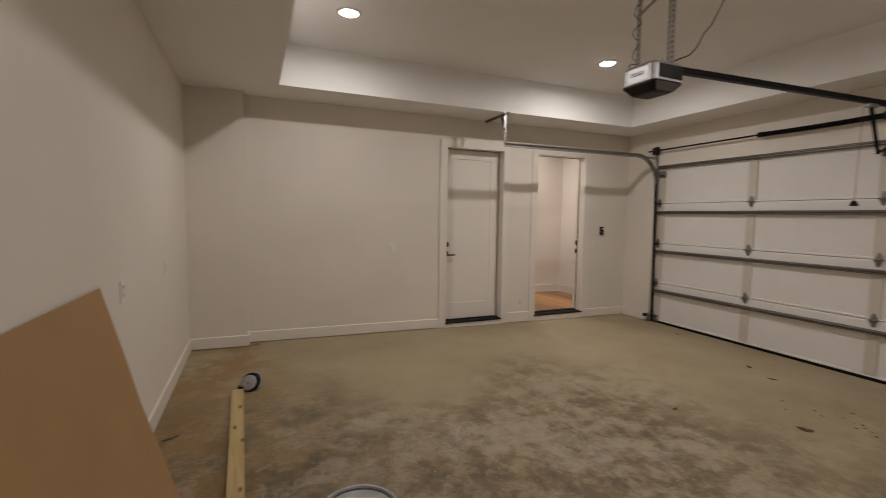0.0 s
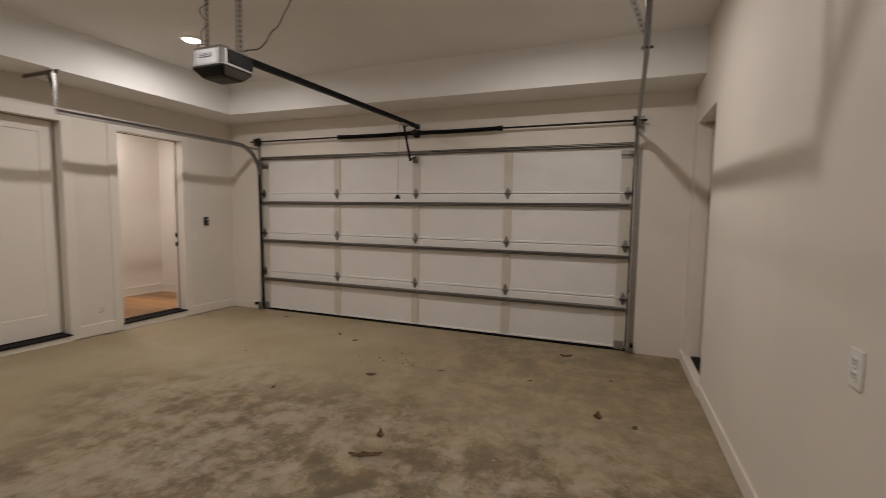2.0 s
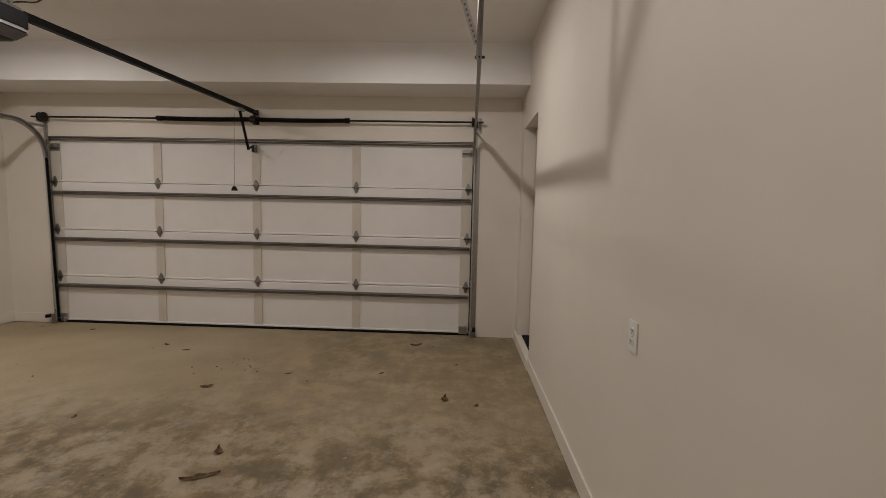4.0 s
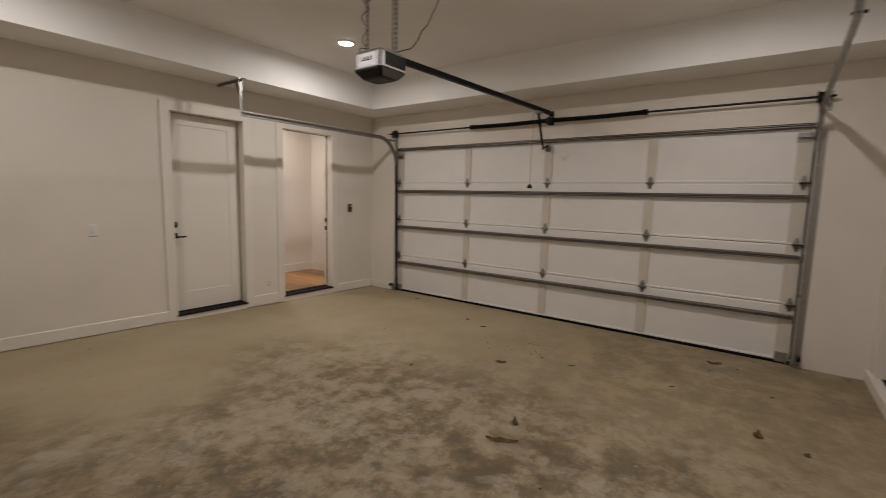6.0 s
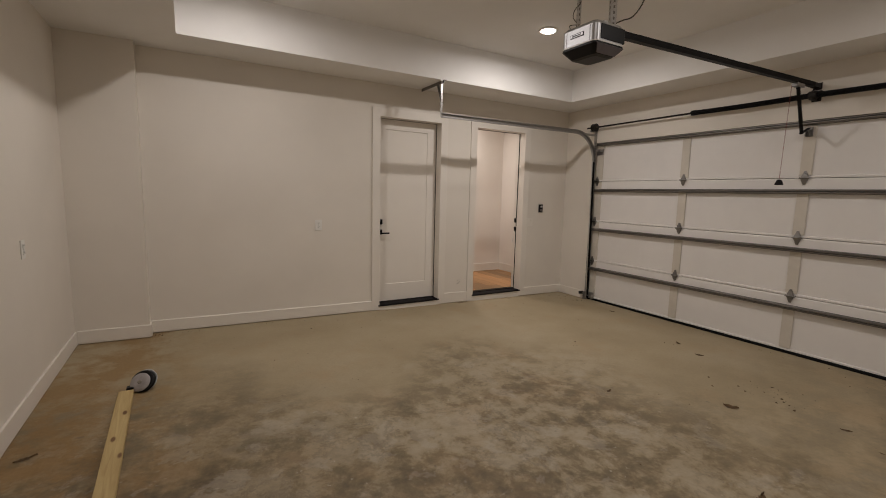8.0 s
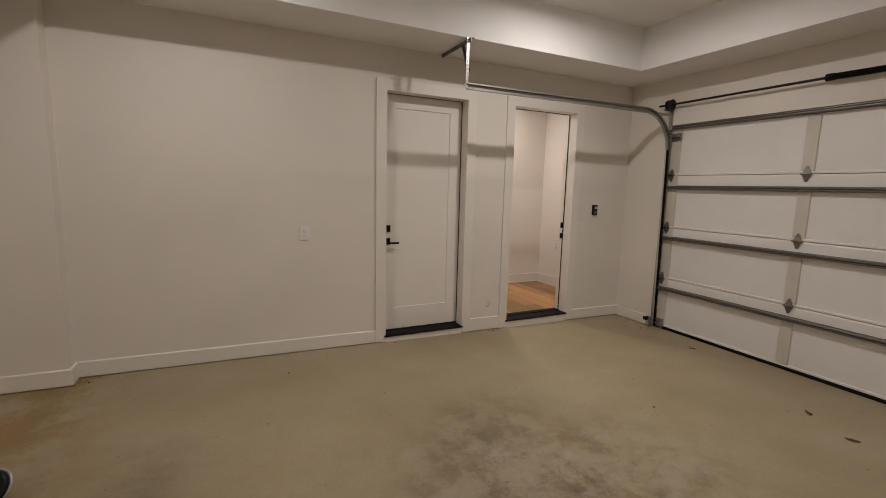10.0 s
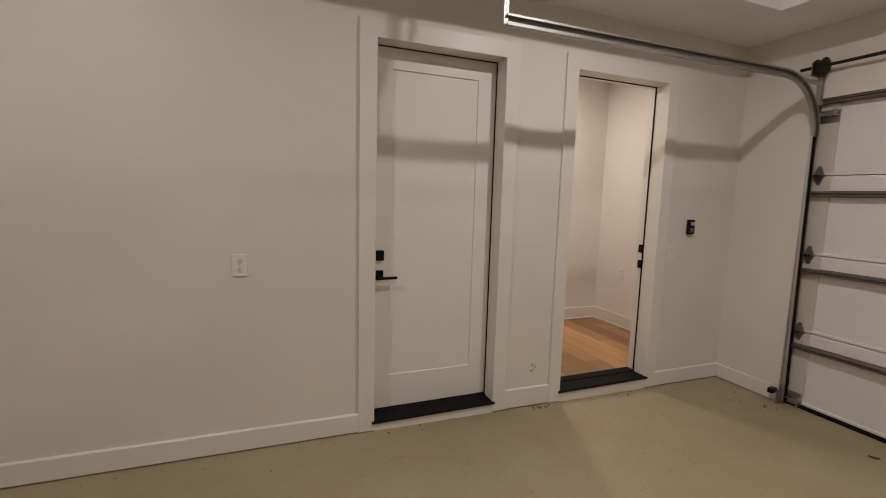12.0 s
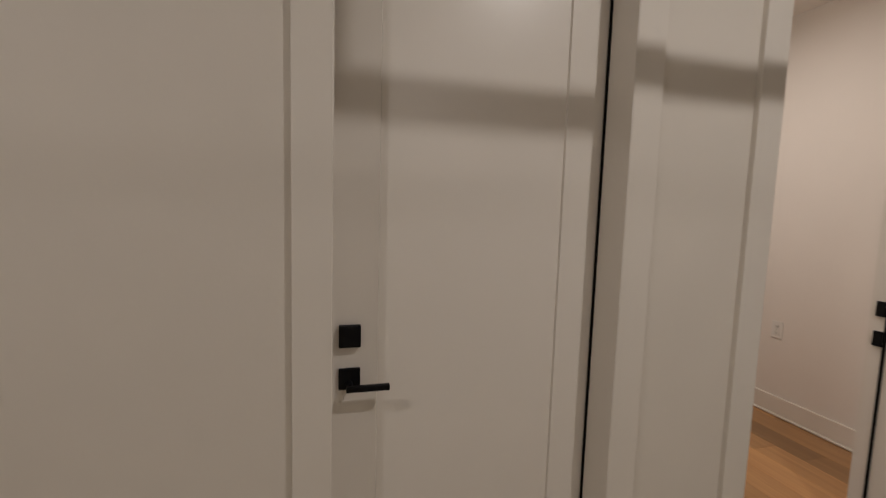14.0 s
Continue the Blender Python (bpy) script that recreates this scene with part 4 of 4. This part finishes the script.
# ---- wall fittings ----
def outlet(x, y, z, turn, label, w=0.079, h=0.124):
    """A duplex outlet; its local face looks to -y."""
    d = thing("wall_outlet", label, "outlet", "wall outlets")
    d.matrix_world = Matrix.Translation((x, y, z)) @ Matrix.Rotation(turn, 4, "Z")
    part("cover_plate", box(-w / 2, -0.007, -h / 2, w / 2, -0.0005, h / 2, 0.003), M_PLASTIC, d)
    for s in (1, -1):
        face = part("receptacle", box(-0.017, -0.0095, s * 0.0215 - 0.0145, 0.017, -0.0065, s * 0.0215 + 0.0145, 0.004), M_PLASTIC, d)
        for u in (-0.0065, 0.0065):
            part("slot", box(u - 0.0013, -0.0102, s * 0.0215 - 0.001, u + 0.0013, -0.0090, s * 0.0215 + 0.008), M_RUBBER, face)
        part("ground_hole", rod((0, -0.0090, s * 0.0215 - 0.0075), (0, -0.0102, s * 0.0215 - 0.0075), 0.0026, 8), M_RUBBER, face)
    part("screw", rod((0, -0.0066, 0), (0, -0.0085, 0), 0.003, 8), M_GALV, d)
    return d


outlet(2.045, YN, 1.144, 0, "white duplex outlet on the wall beside a closed door")
outlet(2.355, YS, 1.07, math.pi, "white duplex outlet on the side wall")
outlet(XW, 4.60, 1.118, radians(90), "white duplex outlet on the wall above lumber")
outlet(XW, 3.37, 1.13, radians(90), "white duplex outlet on the wall above cardboard")
outlet(ROOM_X1, 7.235, 0.73, radians(-90), "white outlet in the next room")

sw = thing("light_switch", "white double light switch below the keypad", "switch", "", (5.29, YN, 1.148))
part("cover_plate", box(-0.058, -0.005, -0.06, 0.058, -0.0005, 0.06, 0.002), M_TRIM, sw)
for u in (-0.023, 0.023):
    part("rocker", prism([(-0.0065, -0.033), (-0.012, 0.033), (-0.0065, 0.033)], "x", u - 0.016, u + 0.016), M_TRIM, sw)

pad = thing("wall_control", "black wall control with a small pale display", "wall control", "", (5.49, YN, 1.358))
part("case", box(-0.036, -0.026, -0.062, 0.036, -0.0005, 0.062, 0.006), M_BLACKPLASTIC, pad)
part("display", box(-0.014, -0.0285, 0.014, 0.029, -0.0255, 0.042, 0.001), M_SILVER, pad, "pale grey display")
part("button", box(-0.02, -0.029, -0.045, 0.02, -0.0255, -0.01, 0.003), M_SMOKE, pad)

stub = thing("patched_hole", "rough unpainted pipe hole low on the wall between doors", "hole", "", (4.016, YN, 0.31))
bm = bmesh.new()
rng = random.Random(5)
for i in range(9):
    a, r = rng.uniform(0, 6.28), rng.uniform(0.004, 0.038)
    c = Vector((r * math.cos(a), -0.0015, r * math.sin(a) * 1.1))
    s = rng.uniform(0.003, 0.009)
    vs = [bm.verts.new(c + Vector((s * math.cos(k * 1.05) * rng.uniform(0.6, 1.2), rng.uniform(-0.002, 0.001), s * math.sin(k * 1.05) * rng.uniform(0.6, 1.2)))) for k in range(6)]
    tip = bm.verts.new(c + Vector((0, -0.003, 0)))
    for k in range(6):
        bm.faces.new((vs[k], vs[(k + 1) % 6], tip))
part("chip", bm, M_PATCH, stub)

# photo-eye sensors at the feet of the tracks
for y, s in ((TL - 0.005, 1), (TR + 0.005, -1)):
    eye_box = thing("safety_sensor", "black photo-eye safety sensor on a small bracket by the track", "sensor", "safety sensors", (5.94, y + s * 0.012, floor_z(5.94)))
    part("bracket", box(-0.005, -0.003, 0.001, 0.055, 0.003, 0.12, 0.001), M_GALV, eye_box)
    part("sensor", box(-0.045, -0.02 + s * 0.03, 0.085, 0.02, 0.02 + s * 0.03, 0.125, 0.004), M_BLACKPLASTIC, eye_box)
    part("stem", rod((0.0, 0, 0.105), (0.0, s * 0.02, 0.105), 0.006, 8), M_GALV, eye_box)


# ---- loose things on the floor ----
def on_floor(x):
    return floor_z(x)


lum = thing("lumber_board", "knotty pine two-by-four lying on the concrete floor", "lumber", "", (0.311, 3.22, on_floor(0.311)))
bm = box(-0.0445, -1.25, 0.001, 0.0445, 1.25, 0.039, 0.003)
board = part("board", bm, M_LUMBER, lum)
lum.rotation_euler = (0, radians(0.8), radians(1.45))

card = thing("cardboard_sheet", "large brown cardboard sheet leaning on the wall, creased near one corner", "cardboard", "", (0, 2.955, 0))
bm = bmesh.new()
T = Vector((XW + 0.012, 0, 1.213))
B = Vector((0.14, 0, on_floor(0.14) + 0.002))
up = T - B
n_out = Vector((up.z, 0, -up.x)).normalized()
nv, nu = 14, 20
grid = {}
for i in range(nu + 1):
    for j in range(nv + 1):
        f = j / nv
        y = -1.1 * i / nu - 0.335 * (1 - f)
        bow = 0.018 * math.sin(math.pi * f) + 0.004 * math.sin(5 * y + 3 * f)
        # the sheet bends along a crease by its free corner
        crease = max(0.0, (0.55 - f) - 1.4 * i / nu)
        co = B + up * f + n_out * (bow * 0.6 + 0.10 * crease)
        grid[i, j] = bm.verts.new((max(co.x, XW + 0.017 if co.z < 0.22 else XW + 0.003), y, max(co.z, on_floor(co.x) + 0.001)))
for i in range(nu):
    for j in range(nv):
        bm.faces.new((grid[i, j], grid[i + 1, j], grid[i + 1, j + 1], grid[i, j + 1]))
bmesh.ops.recalc_face_normals(bm, faces=bm.faces)
bmesh.ops.solidify(bm, geom=list(bm.faces), thickness=-0.005)
part("sheet", bm, M_CARD, card)

bucket = thing("bucket", "grey five-gallon bucket with a lid and a tan tape label", "bucket", "", (0.785, 2.152, on_floor(0.785)))
part("pail", turned([(0.130, 0.0), (0.132, 0.004), (0.145, 0.30), (0.150, 0.302), (0.150, 0.312), (0.146, 0.314), (0.147, 0.355)], 40), M_BUCKET, bucket, "", True)
part("lid", turned([(0.150, 0.345), (0.156, 0.348), (0.157, 0.366), (0.151, 0.372), (0.145, 0.371), (0.142, 0.361), (0.138, 0.358), (0.0005, 0.358)], 48), M_BUCKET, bucket, "grey plastic lid with a raised rim")
bm = box(-0.065, 0.035, 0.3582, 0.065, 0.085, 0.3604, 0.0006)
part("tape_label", bm, M_LABEL, bucket, "tan tape label")
part("rim_gasket", ring([(0.1375, 0.3582), (0.1375, 0.3605), (0.1425, 0.3625), (0.1425, 0.360)], 48), M_SMOKE, bucket)
rng = random.Random(8)
for k in range(12):
    a = rng.uniform(0, 6.28)
    r = rng.uniform(0.03, 0.1)
    bm = box(-0.03, -0.004, 0.3584, 0.03, 0.004, 0.3594)
    bmesh.ops.transform(bm, matrix=Matrix.Translation((r * math.cos(a), -abs(r * math.sin(a)), 0)) @ Matrix.Rotation(a, 4, "Z"), verts=bm.verts)
    part("scuff", bm, M_SMOKE, bucket)
bucket.rotation_euler = (0, 0, radians(-22))

disc = thing("round_fixture", "round grey disc with a black rim lying by the lumber", "fixture", "", (0.378, 4.525, on_floor(0.378)))
tilt = Matrix.Translation((0, 0, 0.080)) @ Matrix.Rotation(radians(48), 4, "X") @ Matrix.Rotation(radians(-20), 4, "Y")
part("rim", ring([(0.050, -0.024), (0.088, -0.022), (0.097, -0.012), (0.094, 0.010), (0.080, 0.015), (0.060, 0.008)], 36, tilt), M_BLACKPLASTIC, disc, "black plastic rim", True)
lean = tilt @ Matrix.Translation((-0.016, -0.008, 0.010))
part("face", turned([(0.0005, -0.004), (0.078, -0.004), (0.081, 0.004), (0.078, 0.009), (0.040, 0.012), (0.0005, 0.013)], 36, None, lean), M_GREY, disc, "grey metal face", True)
part("hub", turned([(0.016, 0.0125), (0.016, 0.018), (0.010, 0.022), (0.0005, 0.022)], 18, None, lean), M_PATCH, disc)
part("bright_edge", ring([(0.085, -0.020), (0.100, -0.022), (0.102, -0.016), (0.094, -0.012)], 36, tilt @ Matrix.Translation((0.006, 0.008, 0))), M_SILVER, disc, "pale flange behind the rim", True)
part("spring_clip", box(-0.018, 0.068, 0.085, 0.022, 0.080, 0.098, 0.003), M_SMOKE, disc)
disc.scale = (0.84, 0.84, 0.84)
bm = box(-0.12, -0.035, 0.003, -0.065, 0.03, 0.05, 0.006)
part("clip", bm, M_BLACKPLASTIC, disc, "black plastic clip")


# ---- dead leaves and grit ----
def leaf(x, y, size, turn, curl, seed, wide=0.45):
    rng = random.Random(seed)
    bm = bmesh.new()
    n = 9
    rows = []
    for i in range(n + 1):
        f = i / n
        u = (f - 0.5) * size
        w = size * wide * 0.5 * math.sin(math.pi * min(1, f * 1.02)) ** 0.8 * rng.uniform(0.75, 1.2) + 0.0008
        lift = curl * size * (4 * (f - 0.5) ** 2) + rng.uniform(0, 0.05) * size
        rows.append([bm.verts.new((u, w, lift + curl * size * 0.45 * rng.uniform(0.3, 1.5))), bm.verts.new((u, 0, lift * 0.6)), bm.verts.new((u, -w, lift * 0.5 + curl * size * 0.12 * rng.uniform(0.0, 2.0)))])
    for a, b in zip(rows, rows[1:]):
        bm.faces.new((a[0], a[1], b[1], b[0])), bm.faces.new((a[1], a[2], b[2], b[1]))
    bmesh.ops.recalc_face_normals(bm, faces=bm.faces)
    bmesh.ops.solidify(bm, geom=list(bm.faces), thickness=0.0008)
    low = min(v.co.z for v in bm.verts)
    ob = finish("dead_leaf", bm, M_LEAF)
    ob.location = (x, y, on_floor(x) + 0.0008 - low)
    ob.rotation_euler = (0, radians(0.83), turn)
    return tagged(ob, "dry brown curled leaf on the concrete floor", "leaf", "fallen leaves")


leaf(2.920, 1.702, 0.205, radians(-64), 0.05, 1, 0.2)
leaf(3.180, 1.742, 0.085, radians(20), 0.22, 2, 0.6)
leaf(4.160, 2.395, 0.10, radians(-65), 0.12, 3, 0.45)
leaf(4.088, 0.384, 0.085, radians(-10), 0.25, 4, 0.7)
leaf(5.26, 3.492, 0.085, radians(50), 0.08, 6, 0.5)
leaf(5.096, 3.167, 0.08, radians(-60), 0.08, 7, 0.45)
leaf(5.547, 0.767, 0.13, radians(-70), 0.12, 8, 0.45)
leaf(4.627, 0.996, 0.05, radians(-50), 0.1, 9)
leaf(3.995, 0.130, 0.055, radians(-30), 0.15, 10, 0.6)
leaf(3.540, 2.992, 0.055, radians(10), 0.12, 11)
leaf(4.53, 1.84, 0.065, radians(-60), 0.06, 12, 0.3)
leaf(4.546, 2.145, 0.035, radians(0), 0.1, 13)
leaf(4.23, 3.997, 0.035, radians(30), 0.1, 14)
leaf(5.734, 4.745, 0.06, radians(-60), 0.1, 15)
leaf(5.884, -0.253, 0.06, radians(40), 0.1, 16)
leaf(4.367, 1.614, 0.03, radians(80), 0.1, 17)
leaf(-0.10, 3.80, 0.10, radians(25), 0.06, 18, 0.2)


def grit():
    """Crumbs of dirt and plaster scattered over the slab, thicker along the walls."""
    rng = random.Random(21)
    bm = bmesh.new()
    spots = [(rng.uniform(0.5, 5.8), rng.uniform(0, 5.8)) for _ in range(130)]
    spots += [(rng.uniform(0.4, 5.9), 5.99 - abs(rng.gauss(0, 0.05))) for _ in range(60)]
    spots += [(5.93 - abs(rng.gauss(0, 0.06)), rng.uniform(-0.3, 5.8)) for _ in range(60)]
    spots += [(rng.gauss(4.75, 0.12), rng.gauss(2.3, 0.14)) for _ in range(45)]
    spots += [(rng.gauss(0.40, 0.03), rng.gauss(5.93, 0.03)) for _ in range(30)]
    spots += [(rng.gauss(5.75, 0.1), rng.gauss(5.75, 0.1)) for _ in range(25)]
    heaps = [(rng.gauss(4.05, 0.025), rng.gauss(5.965, 0.012)) for _ in range(9)]
    heaps += [(rng.gauss(5.79, 0.03), rng.gauss(5.43, 0.03)) for _ in range(8)]
    for n, (x, y) in enumerate(spots + heaps):
        s = rng.uniform(0.002, 0.006) * (2.2 if rng.random() < 0.12 or n >= len(spots) else 1)
        c = Vector((x, y, on_floor(x) - 0.0005))
        ring = [bm.verts.new(c + Vector((s * math.cos(k * 1.257) * rng.uniform(0.6, 1.4), s * math.sin(k * 1.257) * rng.uniform(0.6, 1.4), 0))) for k in range(5)]
        tip = bm.verts.new(c + Vector((0, 0, s * rng.uniform(0.5, 1.0))))
        for k in range(5):
            bm.faces.new((ring[k], ring[(k + 1) % 5], tip))
    return bm


tagged(finish("floor_grit", grit(), M_LEAF), "scattered dark grit and crumbs on the concrete floor", "grit", kind="stuff")


# ---- oak planks of the next room ----
def planks():
    rng = random.Random(4)
    base_ob = bpy.data.objects["room_floor_base"]
    w = 0.178
    x = ROOM_X0 + 0.02
    while x < ROOM_X1 - 0.02:
        y = 6.208 - rng.uniform(0.0, 0.9)
        while y < ROOM_Y1:
            length = rng.choice((0.7, 0.95, 1.25))
            a, b = max(y, 6.208), min(y + length, ROOM_Y1 - 0.002)
            if b - a > 0.03:
                bm = box(0, 0, 0, w - 0.0014, b - a - 0.0014, 0.0115, 0.0012)
                ob = part("plank", bm, M_OAK, base_ob)
                ob.location = (x, a, ROOM_Z0 - 0.0117)
            y += length
        x += w


planks()
